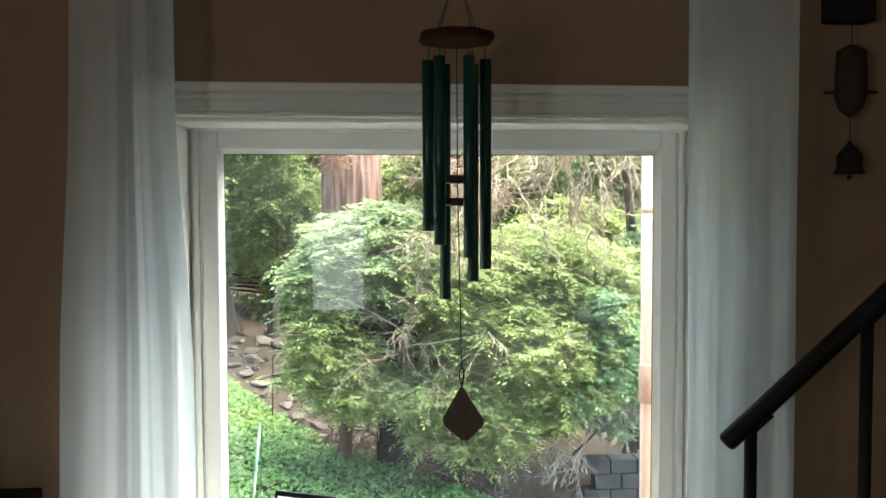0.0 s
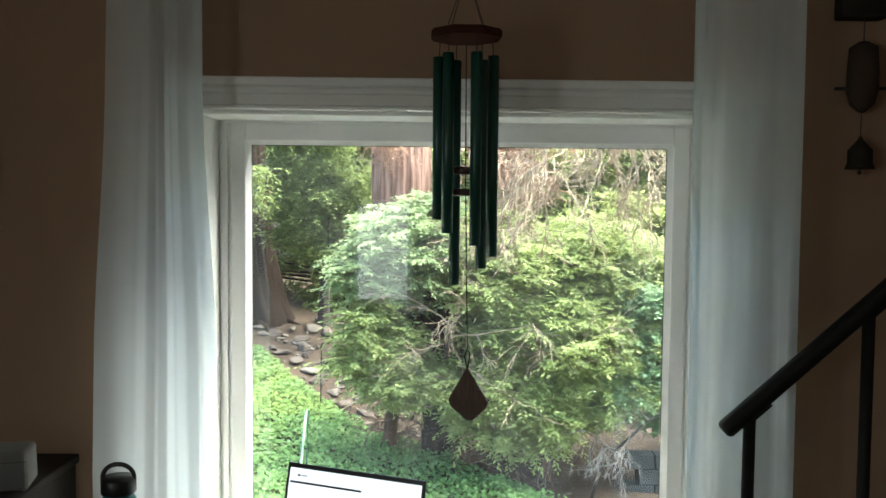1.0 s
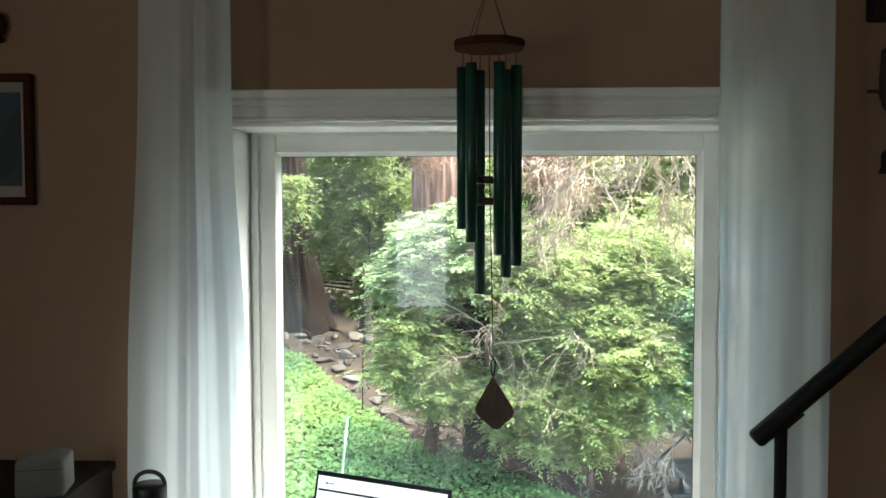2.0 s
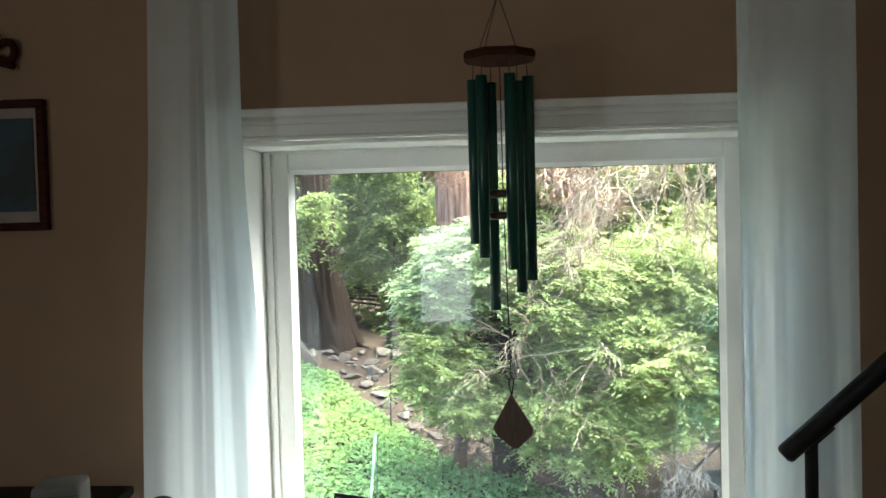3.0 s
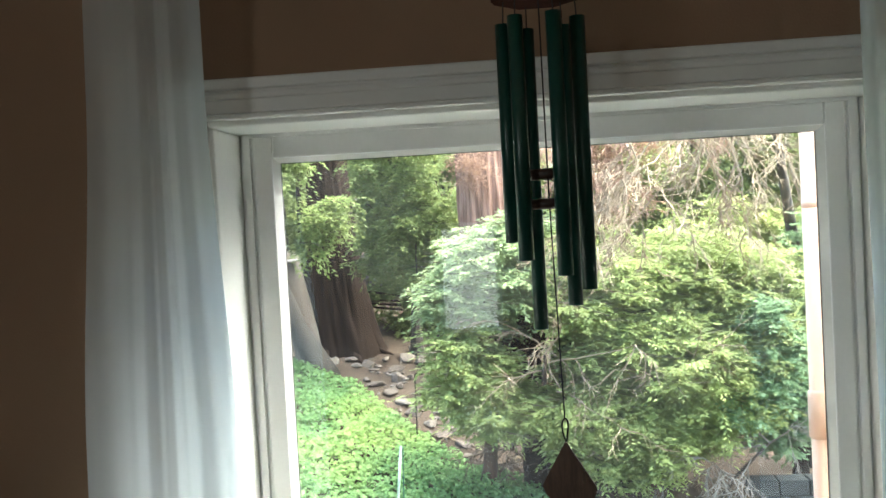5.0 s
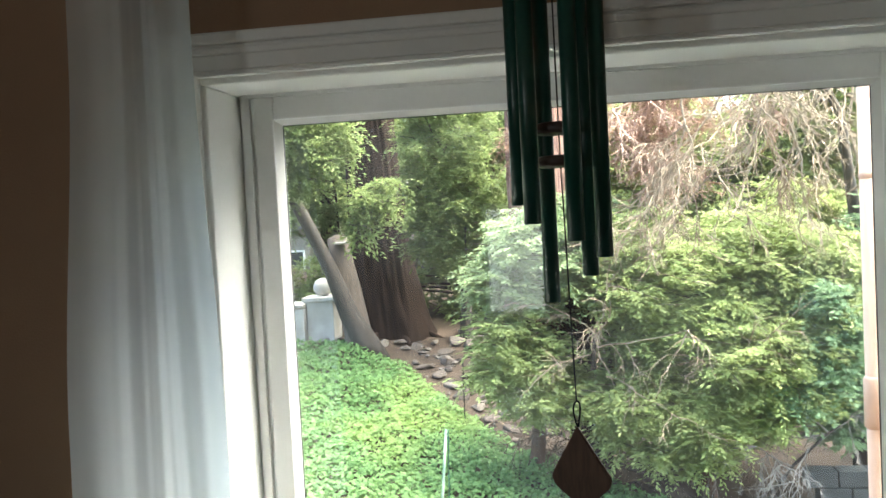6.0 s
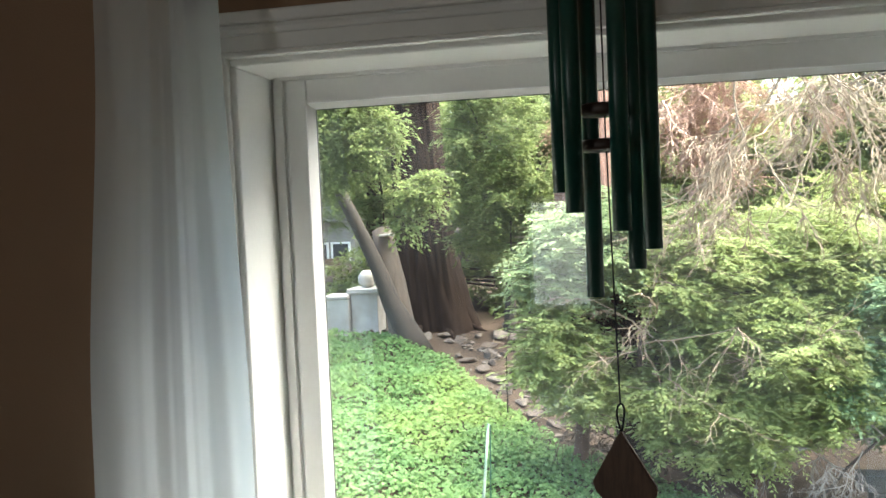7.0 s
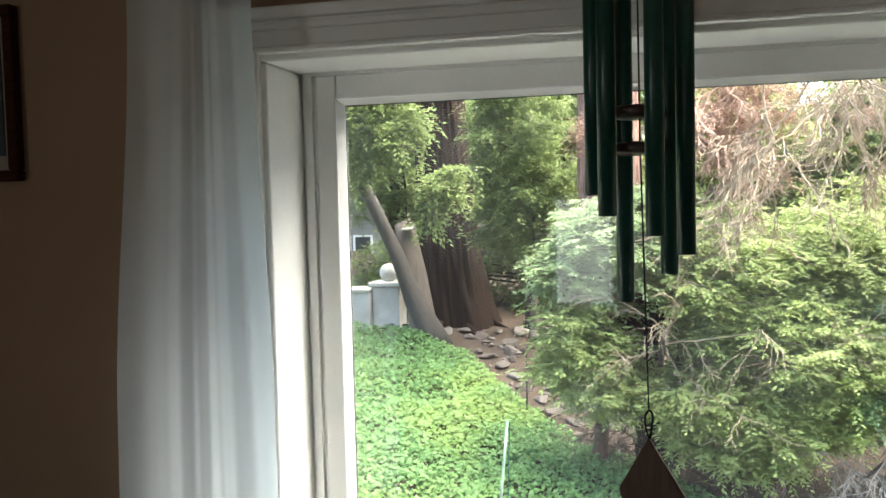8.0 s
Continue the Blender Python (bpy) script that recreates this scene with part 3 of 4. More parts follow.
# ---- wind chime ----
def build_chime():
    cx, cy = -0.007, -0.23
    c = thing("wind_chime", "green metal wind chime with octagonal red wooden top", "wind chime", pose(cx, cy, 0))
    ang = [radians(22.5 + 45 * k) for k in range(8)]
    R = 0.083 / math.cos(radians(22.5))
    bm = bmesh.new()
    for z0, z1, k in ((1.945, 1.964, 1.0),):
        a = [bm.verts.new((R * k * math.cos(t), R * k * math.sin(t), z0)) for t in ang]
        b = [bm.verts.new((R * k * math.cos(t), R * k * math.sin(t), z1)) for t in ang]
        bm.faces.new(a), bm.faces.new(b)
        for i in range(8):
            bm.faces.new((a[i], a[(i + 1) % 8], b[(i + 1) % 8], b[i]))
    bmesh.ops.bevel(bm, geom=list(bm.edges), offset=0.004, segments=2, affect="EDGES")
    part("top_disc", bm, REDWOOD, c)
    # cords from the disc to the ring, and the hook line to the ceiling
    for k in range(4):
        t = radians(40 + 90 * k)
        part("cord", tube([(0.062 * math.cos(t), 0.062 * math.sin(t), 1.962), (0.03 * math.cos(t), 0.03 * math.sin(t), 2.035), (0, 0, 2.10)], 0.0011, 6), CORD, c)
    ringp = [(0.014 * math.cos(2 * math.pi * k / 16), 0, 2.112 + 0.014 * math.sin(2 * math.pi * k / 16)) for k in range(16)]
    part("hanging_ring", tube(ringp, 0.0018, 6, closed=True), CHROME, c)
    part("hook", tube([(0, 0, 2.124), (0.004, 0, 2.14), (0.004, 0, H + 0.001)], 0.002, 8), BLACKIRON, c)
    # six tubes, longer step by step round the ring
    feet = (1.516, 1.486, 1.458, 1.429, 1.396, 1.353)
    for k, foot in enumerate(feet):
        t = radians(-191 + 60 * k)
        x, y = 0.066 * math.cos(t), 0.066 * math.sin(t)
        r, ri, top = 0.0133, 0.0115, 1.904
        bm = bmesh.new()
        prof = [(ri, foot), (r, foot), (r, top), (ri, top)]
        rings = [[bm.verts.new((x + q * math.cos(2 * math.pi * j / 20), y + q * math.sin(2 * math.pi * j / 20), z)) for j in range(20)] for q, z in prof]
        for a, b in zip(rings, rings[1:] + rings[:1]):
            for j in range(20):
                bm.faces.new((a[j], a[(j + 1) % 20], b[(j + 1) % 20], b[j]))
        pt = part("tube", bm, GREENTUBE, c)
        for p in pt.data.polygons:
            p.use_smooth = abs(p.normal.z) < 0.5
        part("pin", tube([(x - 0.014, y, 1.890), (x + 0.014, y, 1.890)], 0.0012, 6), CHROME, pt)
        part("tube_cord", tube([(x * 0.95, y * 0.95, 1.947), (x, y, 1.890)], 0.0012, 6), CORD, pt)
    # double striker on the middle cord
    for z in (1.634, 1.582):
        part("striker", lathe([(0.030, z - 0.009), (0.036, z - 0.006), (0.036, z + 0.006), (0.030, z + 0.009)], 28), STRIKER, c, "dark brown wooden striker disc", True)
    part("striker_cord", tube([(0, 0, 1.955), (0.002, 0, 1.6), (0.010, 0, 1.2)], 0.0013, 6), CORD, c)
    loop = [(0.011 + 0.008 * math.sin(2 * math.pi * k / 18) * (0.6 + 0.4 * math.cos(2 * math.pi * k / 18 + 0.4)), 0.0, 1.178 - 0.021 * -math.cos(2 * math.pi * k / 18)) for k in range(18)]
    part("sail_ring", tube(loop, 0.0016, 6, closed=True), BLACKIRON, c)
    # kite-shaped sail with softened corners
    key = [(0.010, 1.160), (-0.036, 1.078), (-0.030, 1.062), (0.008, 1.031), (0.024, 1.029), (0.060, 1.064), (0.063, 1.078)]
    bm = prism(key, -0.0045, 0.0045)
    bmesh.ops.bevel(bm, geom=list(bm.edges), offset=0.0022, segments=2, affect="EDGES")
    sail = part("sail", bm, SAILWOOD, c, "brown wooden kite-shaped sail")
    sail.rotation_euler = (0, 0, radians(-16))


build_chime()


# ---- stairs and handrail ----
def build_stairs():
    st = thing("staircase", "dark wooden stairs climbing beside the window wall", "staircase", kind="structure")
    for k in range(9):
        x0, z1 = 0.60 + 0.214 * k, 0.19 * (k + 1)
        part("riser", box((x0 + 0.025, -1.12, 0.0), (min(x0 + 0.235, X1 - 0.01), -0.14, z1 - 0.032)), OAK, st)
        part("tread", box((x0, -1.14, z1 - 0.03), (x0 + 0.238, -0.12, z1), 0.006), OAK, st)
    r = thing("handrail", "black iron handrail on round posts beside the stairs", "handrail")
    d = Vector((0.372, 0, 0.331)).normalized()
    p0 = Vector((0.630, -0.25, 1.011))
    pts = [p0 - d * 0.004, p0, p0 + d * 0.006, p0 + d * 1.5, p0 + d * 2.2]
    part("rail", tube(pts, [0.015, 0.021, 0.0235, 0.0235, 0.0235], 24), BLACKIRON, r, smooth=True)
    for k, x in enumerate((0.690, 0.975, 1.26, 1.545, 1.83)):
        step = int((x - 0.60) / 0.214)
        zr = p0.z + (x - p0.x) * d.z / d.x
        ps = part("post", tube([(x, -0.25, 0.19 * (step + 1)), (x, -0.25, zr - 0.012)], 0.0148, 16), BLACKIRON, r, smooth=True)
        part("foot_plate", lathe([(0.034, 0), (0.034, 0.006), (0.018, 0.010)], 20, m=Matrix.Translation((x, -0.25, 0.19 * (step + 1)))), BLACKIRON, ps)
        a = Vector((x, -0.25, zr)) - Vector((-d.z, 0, d.x)) * 0.024
        pl = box((-0.045, -0.013, -0.003), (0.045, 0.013, 0.003), 0.001)
        pl.transform(Matrix.Translation(a) @ Matrix.Rotation(-math.atan2(d.z, d.x), 4, "Y"))
        part("saddle_plate", pl, BLACKIRON, ps)


build_stairs()


# ---- desk and what stands on it ----
DESK = 0.70


def build_desk():
    d = thing("desk", "dark wooden desk under the window", "desk")
    part("desktop", box((-1.02, -0.98, DESK - 0.03), (0.45, -0.16, DESK), 0.005), DARKWOOD, d)
    for x in (-0.98, 0.36):
        for y in (-0.94, -0.25):
            part("leg", box((x, y, 0), (x + 0.05, y + 0.05, DESK - 0.03), 0.004), DARKWOOD, d)
    for y in (-0.93, -0.235):
        part("apron", box((-0.93, y, DESK - 0.11), (0.36, y + 0.02, DESK - 0.03)), DARKWOOD, d)


build_desk()


def build_laptop():
    tl, tr = Vector((-0.425, -0.27, 0.922)), Vector((-0.093, -0.414, 0.922))
    wv = (tr - tl).normalized()
    fw = Vector((wv.y, -wv.x, 0)).normalized()          # towards the user
    W, HT, lean = 0.356, 0.232, radians(14)
    mid = (tl + tr) / 2 + fw * math.sin(lean) * HT
    m = Matrix.Translation((mid.x, mid.y, DESK)) @ Matrix.Rotation(math.atan2(wv.y, wv.x), 4, "Z")
    lp = thing("laptop", "open thin dark laptop showing a white page", "laptop", m)
    part("base", box((-W / 2, -0.24, 0.002), (W / 2, 0.0, 0.016), 0.004), ALU, lp)
    part("keyboard", box((-W / 2 + 0.03, -0.135, 0.0162), (W / 2 - 0.03, -0.025, 0.0172), 0.0005), BLACKPL, lp)
    part("touchpad", box((-0.055, -0.225, 0.0162), (0.055, -0.15, 0.0166)), ALU, lp)
    for x in (-0.1, 0.1):
        part("hinge", tube([(x - 0.03, 0.004, 0.012), (x + 0.03, 0.004, 0.012)], 0.005, 12), BLACKPL, lp, smooth=True)
    lid = part("lid", box((-W / 2, -0.003, 0), (W / 2, 0.003, HT), 0.002), BLACKPL, lp, "thin black bezel")
    lid.matrix_local = Matrix.Translation((0, 0.004, 0.012)) @ Matrix.Rotation(-lean, 4, "X")
    part("screen", box((-W / 2 + 0.008, -0.0042, 0.018), (W / 2 - 0.008, -0.0034, HT - 0.011)), SCREEN, lid, "lit white page on the display")
    tb = box((-W / 2 + 0.030, -0.0052, HT - 0.029), (-W / 2 + 0.037, -0.0044, HT - 0.025))
    box((-W / 2 + 0.040, -0.0052, HT - 0.028), (-W / 2 + 0.055, -0.0044, HT - 0.026), bm=tb)
    box((-W / 2 + 0.012, -0.0052, HT - 0.0455), (-W / 2 + 0.20, -0.0044, HT - 0.041), bm=tb)
    part("page_bar", tb, INK, lid, "small dark bars of page text")
    part("webcam", lathe([(0.002, 0), (0.002, 0.0008)], 12, m=Matrix.Translation((0, -0.0031, HT - 0.0055)) @ Matrix.Rotation(radians(90), 4, "X")), SEAL, lid)


build_laptop()


def build_bottle():
    b = thing("water_bottle", "teal enamelled water bottle with black loop cap", "bottle", pose(-0.742, -0.5, DESK))
    part("body", lathe([(0.034, 0), (0.040, 0.004), (0.041, 0.20), (0.038, 0.222), (0.031, 0.236), (0.029, 0.246)], 36), TEAL, b, smooth=True)
    cap = part("cap", lathe([(0.034, 0.243), (0.0355, 0.245), (0.0355, 0.272), (0.033, 0.276), (0.0, 0.277)], 36), BLACKPL, b, "black plastic cap", True)
    arc = [(0.033 * math.cos(math.pi * k / 14), 0, 0.270 + 0.033 * math.sin(math.pi * k / 14) ** 0.8) for k in range(15)]
    part("carry_loop", tube(arc, 0.0048, 10), BLACKPL, cap, smooth=True)


build_bottle()


def build_left_corner():
    k = thing("low_cabinet", "dark-stained low wooden cabinet against the wall", "cabinet")
    part("body", box((-1.80, -0.43, 0.0), (-1.04, 0.012, 0.845), 0.003), DARKWOOD, k)
    part("cabinet_top", box((-1.82, -0.45, 0.847), (-1.03, 0.014, 0.872), 0.005), DARKWOOD, k)
    for x in (-1.79, -1.41):
        dr = part("door", box((x, -0.448, 0.06), (x + 0.365, -0.432, 0.82), 0.003), DARKWOOD, k)
        part("knob", lathe([(0.006, 0), (0.006, 0.012), (0.013, 0.018), (0.010, 0.026)], 16, m=Matrix.Translation((x + (0.33 if x < -1.5 else 0.035), -0.448, 0.5)) @ Matrix.Rotation(radians(90), 4, "X")), BRONZE, dr)
    bx = thing("tissue_box", "small white card box with rounded edges on the cabinet", "box", pose(-1.096, -0.25, 0.872, 0, 0, 12))
    bm = box((-0.058, -0.055, 0.0), (0.058, 0.055, 0.094), 0.012, 3)
    for v in bm.verts:
        v.co.x *= 1 - 0.5 * v.co.z
    part("carton", bm, CARTON, bx)
    part("lid_seam", box((-0.0535, -0.0552, 0.070), (0.0535, 0.0552, 0.0712)), SEAL, bx)

    # framed picture
    p = thing("framed_picture", "brown wooden frame holding a dark blue print in a mat", "picture")
    x1, x0, z0, z1, fw = -1.235, -1.555, 1.577, 1.932, 0.022
    for n, lo, hi in (("frame_rail", (x0, -0.008, z1 - fw), (x1, WF, z1)), ("frame_rail", (x0, -0.008, z0), (x1, WF, z0 + fw)),
                      ("frame_stile", (x0, -0.0075, z0 + fw), (x0 + fw, WF, z1 - fw)), ("frame_stile", (x1 - fw, -0.0075, z0 + fw), (x1, WF, z1 - fw))):
        part(n, box(lo, hi, 0.004), REDWOOD, p)
    part("mat_board", box((x0 + fw, 0.006, z0 + fw), (x1 - fw, WF, z1 - fw)), MATBOARD, p)
    part("print", box((x0 + fw + 0.024, 0.003, z0 + fw + 0.03), (x1 - fw - 0.013, 0.0055, z1 - fw - 0.028)), PRINT, p)

    # carved bow above the picture, hung by a cord
    o = thing("carved_bow", "dark red carved wooden bow hung above a picture", "wall ornament")
    cx, cz = -1.395, 2.045
    for s in (-1, 1):
        lobe = [(cx + s * (0.012 + 0.072 * math.sin(math.pi * k / 16)), 0.0, cz + 0.018 + 0.026 * math.sin(2 * math.pi * k / 16) * 1.0) for k in range(1, 16)]
        part("lobe", tube(lobe, [0.010] * 15, 10), REDWOOD, o, smooth=True)
        tail = [(cx + s * 0.01, 0.0, cz + 0.004), (cx + s * 0.05, 0.0, cz - 0.012), (cx + s * 0.082, 0.0, cz - 0.025)]
        part("tail", tube(tail, [0.008, 0.012, 0.008], 10), REDWOOD, o, smooth=True)
        part("cord", tube([(cx + s * 0.055, 0.006, cz + 0.045), (cx, 0.010, cz + 0.14)], 0.0016, 6), CORD, o)
    part("knot", lathe([(0.004, -0.018), (0.015, -0.012), (0.017, 0), (0.015, 0.012), (0.004, 0.018)], 14, m=Matrix.Translation((cx, 0.0, cz + 0.016))), REDWOOD, o, smooth=True)
    part("nail", tube([(cx, WF + 0.01, cz + 0.14), (cx, 0.004, cz + 0.142)], 0.002, 8), BLACKIRON, o)


build_left_corner()


def build_hanging():
    h = thing("hanging_ornament", "dark bronze bell ornament hung on the stair wall", "wall ornament", pose(1.052, -0.03, 0))
    part("plaque", box((-0.062, -0.012, 2.052), (0.062, 0.046, 2.17), 0.006), BRONZE, h)
    part("cord", tube([(0, 0, 2.06), (0, 0, 1.985)], 0.0016, 6), CORD, h)
    part("lantern", lathe([(0.012, 1.99), (0.036, 1.975), (0.040, 1.90), (0.040, 1.86), (0.030, 1.825), (0.008, 1.805)], 20), LANTERN, h, "dull brown cloth lantern", True)
    part("dowel", tube([(-0.075, -0.004, 1.866), (0.07, -0.004, 1.868)], 0.0045, 10), DARKWOOD, h, smooth=True)
    part("cord", tube([(0, 0, 1.806), (0, 0, 1.73)], 0.0014, 6), CORD, h)
    bell = part("bell", lathe([(0.003, 1.742), (0.008, 1.732), (0.022, 1.716), (0.031, 1.705), (0.031, 1.672), (0.038, 1.655), (0.034, 1.655)], 24), BRONZE, h, smooth=True)
    part("clapper", lathe([(0.002, 1.70), (0.002, 1.652), (0.007, 1.648), (0.004, 1.640)], 12), BRONZE, bell, smooth=True)


build_hanging()


# ---- outside, near: the downpipe ----
def build_downpipe():
    d = thing("downpipe", "peach painted downpipe with a socket joint on the house", "downpipe")
    x, y = 0.922, 1.2
    part("pipe", tube([(x, y, -4.6), (x, y, 3.2)], 0.026, 28), PEACH, d, smooth=True)
    part("socket", lathe([(0.0262, 0.77), (0.0325, 0.775), (0.0325, 0.925), (0.0262, 0.935)], 28, m=Matrix.Translation((x, y, 0))), PEACH, d, smooth=True)
    part("joint_ring", lathe([(0.0262, 1.548), (0.028, 1.551), (0.028, 1.566), (0.0262, 1.569)], 28, m=Matrix.Translation((x, y, 0))), PEACH, d, smooth=True)
    for z in (0.85, 2.6, -1.2):
        b = part("bracket", box((x + 0.024, y - 0.012, z - 0.012), (1.025, y + 0.012, z + 0.012), 0.002), PEACH, d)


build_downpipe()


# ---- outside: trees and shrubs ----
def fluted_trunk(foot, top, r0, r1, sides, rings, depth, seed, flare=0.5):
    """A tapering trunk with furrowed bark ridges and a flared foot."""
    bm = bmesh.new()
    foot, top = Vector(foot), Vector(top)
    rr = []
    for j in range(rings + 1):
        v = j / rings
        c = foot.lerp(top, v) + Vector((0.06 * math.sin(5 * v + seed), 0.05 * math.cos(4 * v + seed), 0))
        base = r0 + (r1 - r0) * v + r0 * flare * math.exp(-v * 9)
        ring = []
        for k in range(sides):
            a = 2 * math.pi * k / sides
            q = Vector((math.cos(a) * 3.2, math.sin(a) * 3.2, v * 3.0 + seed))
            ridge = abs(noise.noise(q * 2.2)) * 1.6 + 0.25 * noise.noise(q * 4)
            root = 0.25 * math.exp(-v * 7) * noise.noise(Vector((math.cos(a) * 1.6, math.sin(a) * 1.6, seed)))
            r = base * (1 + root - depth * ridge)
            ring.append(bm.verts.new(c + Vector((math.cos(a) * r, math.sin(a) * r, 0))))
        rr.append(ring)
    for a, b in zip(rr, rr[1:]):
        for k in range(sides):
            bm.faces.new((a[k], a[(k + 1) % sides], b[(k + 1) % sides], b[k]))
    bm.faces.new(rr[-1])
    return bm


def limb_points(a, b, sag, rng, n=7):
    a, b = Vector(a), Vector(b)
    out = []
    for k in range(n):
        v = k / (n - 1)
        p = a.lerp(b, v) + Vector((rng.uniform(-1, 1), rng.uniform(-1, 1), rng.uniform(-1, 1))) * 0.04 * (0 < k < n - 1)
        p.z += sag * math.sin(math.pi * v)
        out.append(p)
    return out


def build_leafy(name, label, foot, trunk_top, r0, r1, bark, blobs, leafm, pads, shoots, leaflets, reach, size, outline, seed, limbs=12, gaps=(), inner=0.5, category="shrub", flat=0.25, droop=0.25, width=1.0):
    """Trunk, limbs to the boughs, and a crown of separate leaves on level shoots. Gaps are (centre, radii) left clear."""
    rng = np.random.default_rng(seed)
    pr = random.Random(seed)
    t = thing(name, label, category)
    part("trunk", fluted_trunk((foot[0], foot[1], ground_z(foot[0], foot[1]) - 0.15), trunk_top, r0, r1, 28, 26, 0.12, seed * 1.7), bark, t, smooth=True)
    share = np.array([b[1][0] * b[1][2] for b in blobs])
    share = share / share.sum()
    pts = np.concatenate([shell_points(rng, c, r, max(4, int(pads * s)), inner) for (c, r), s in zip(blobs, share)])
    gz = np.array([ground_z(p[0], p[1]) for p in pts])
    pts = pts[pts[:, 2] > gz + 0.12]
    for c, r in gaps:
        pts = pts[(((pts - np.array(c)) / np.array(r)) ** 2).sum(axis=1) > 1]
    foot_v, top_v = Vector((foot[0], foot[1], ground_z(foot[0], foot[1]))), Vector(trunk_top)
    for k in range(limbs):
        p = pts[pr.randrange(len(pts))]
        a = foot_v.lerp(top_v, pr.uniform(0.35, 0.98))
        part("limb", tube(limb_points(a, p, 0.12, pr), [r1 * 0.6 * (1 - 0.8 * q / 6) + 0.008 for q in range(7)], 7), bark, t, smooth=True)
    P, T, N, S = pad_leaves(rng, pts, shoots, leaflets, reach, size, flat, droop)
    leaf_mesh("crown", P, T, N, S, outline, leafm, t, width=width)
    # thin stems that carry the shoots
    V, F = [], []
    for p in pts[:: max(1, len(pts) // 260)]:
        for _ in range(4):
            a = Vector(p)
            b = a + Vector((pr.uniform(-1, 1), pr.uniform(-1, 1), pr.uniform(-0.3, 0.2))) * reach * 1.5
            o = Vector((0.005, 0, 0.005))
            i = len(V)
            V += [a - o, a + o, b + o * 0.4, b - o * 0.4, a + Vector((0, 0.008, 0)), b + Vector((0, 0.004, 0))]
            F += [(i, i + 1, i + 2, i + 3), (i + 1, i + 4, i + 5, i + 2), (i + 4, i, i + 3, i + 5)]
    me = bpy.data.meshes.new("stem")
    me.from_pydata(V, [], F)
    tagged(link_mesh("stems", me, DEADROOT if category == "shrub" else bark, t), kind="stuff")
    return t


def build_redwoods():
    t = thing("redwood_tree", "old redwood with furrowed dark brown bark", "tree")
    part("trunk", fluted_trunk((-4.10, 17.4, ground_z(-4.10, 17.4) - 0.3), (-4.85, 17.4, 9.5), 0.68, 0.50, 96, 70, 0.13, 4.2, 0.55), BARK, t, smooth=True)
    pr = random.Random(5)
    for k in range(6):
        z = 3.0 + 0.9 * k
        a = pr.uniform(0, 6.28)
        part("limb", tube(limb_points((-4.15, 17.4, z), (-4.15 + 2.2 * math.cos(a), 17.4 + 2.2 * math.sin(a), z - 0.4), 0.2, pr), [0.09, 0.08, 0.07, 0.055, 0.04, 0.025, 0.012], 7), BARK, t, smooth=True)
    for a, r, q in ((-2.5, 0.11, 1.2), (-1.9, 0.09, 1.35), (-1.2, 0.12, 1.25), (-0.5, 0.08, 1.3), (-3.1, 0.09, 1.2)):
        pts = []
        for d in (0.45, 0.75, 1.0, q):
            x, y = -4.10 + d * math.cos(a + 0.12 * d), 17.4 + d * math.sin(a + 0.12 * d)
            pts.append((x, y, ground_z(x, y) + 0.34 * (q - d) ** 1.4 - 0.03))
        part("root", tube(pts, [r * 1.5, r, r * 0.8, r * 0.4], 9, bump=0.12), BARK, t, smooth=True)
    t2 = thing("redwood_tree", "tall redwood with stringy reddish bark", "tree")
    part("trunk", fluted_trunk((-0.45, 14.4, ground_z(-0.45, 14.4) - 0.3), (-0.55, 14.6, 9.0), 0.60, 0.55, 96, 60, 0.15, 9.1, 0.3), REDBARK, t2, smooth=True)
    rng = np.random.default_rng(17)
    pts = shell_points(rng, (-0.80, 13.4, 2.70), (0.26, 0.25, 0.40), 14, 0.2)
    P, T, N, S = pad_leaves(rng, pts, 12, 9, 0.35, 0.09, 0.5, 0.6)
    leaf_mesh("dead_spray", P, T, N, S, NEEDLE, RUSTFOL, t2, "rust-coloured dead sprays", width=1.6)


build_redwoods()


def build_leaning_tree():
    t = thing("leaning_tree", "forked grey tree leaning beside a redwood", "tree")
    z = ground_z(-4.15, 15.4)
    pr = random.Random(11)
    pts = [(-4.10, 15.4, z - 0.15), (-4.25, 15.38, z + 0.25), (-4.55, 15.3, z + 0.9), (-4.85, 15.2, 0.45), (-5.2, 15.1, 1.3), (-5.65, 15.0, 2.3), (-6.1, 14.9, 3.6)]
    part("trunk", tube(pts, [0.36, 0.26, 0.20, 0.16, 0.135, 0.12, 0.10], 20, bump=0.12), GREYBARK, t, smooth=True)
    pts = [(-4.35, 15.5, z - 0.1), (-4.45, 15.55, z + 0.5), (-4.62, 15.6, 0.0), (-4.75, 15.65, 0.7), (-4.82, 15.7, 1.12), (-4.84, 15.7, 1.17)]
    part("broken_fork", tube(pts, [0.34, 0.29, 0.26, 0.23, 0.21, 0.12], 20, bump=0.15), BEIGEBARK, t, "beige broken-off fork", True)
    part("bracket", box((-4.80, 15.34, 0.98), (-4.48, 15.52, 1.03), 0.015), PALESTONE, t, "pale shelf fungus")


build_leaning_tree()

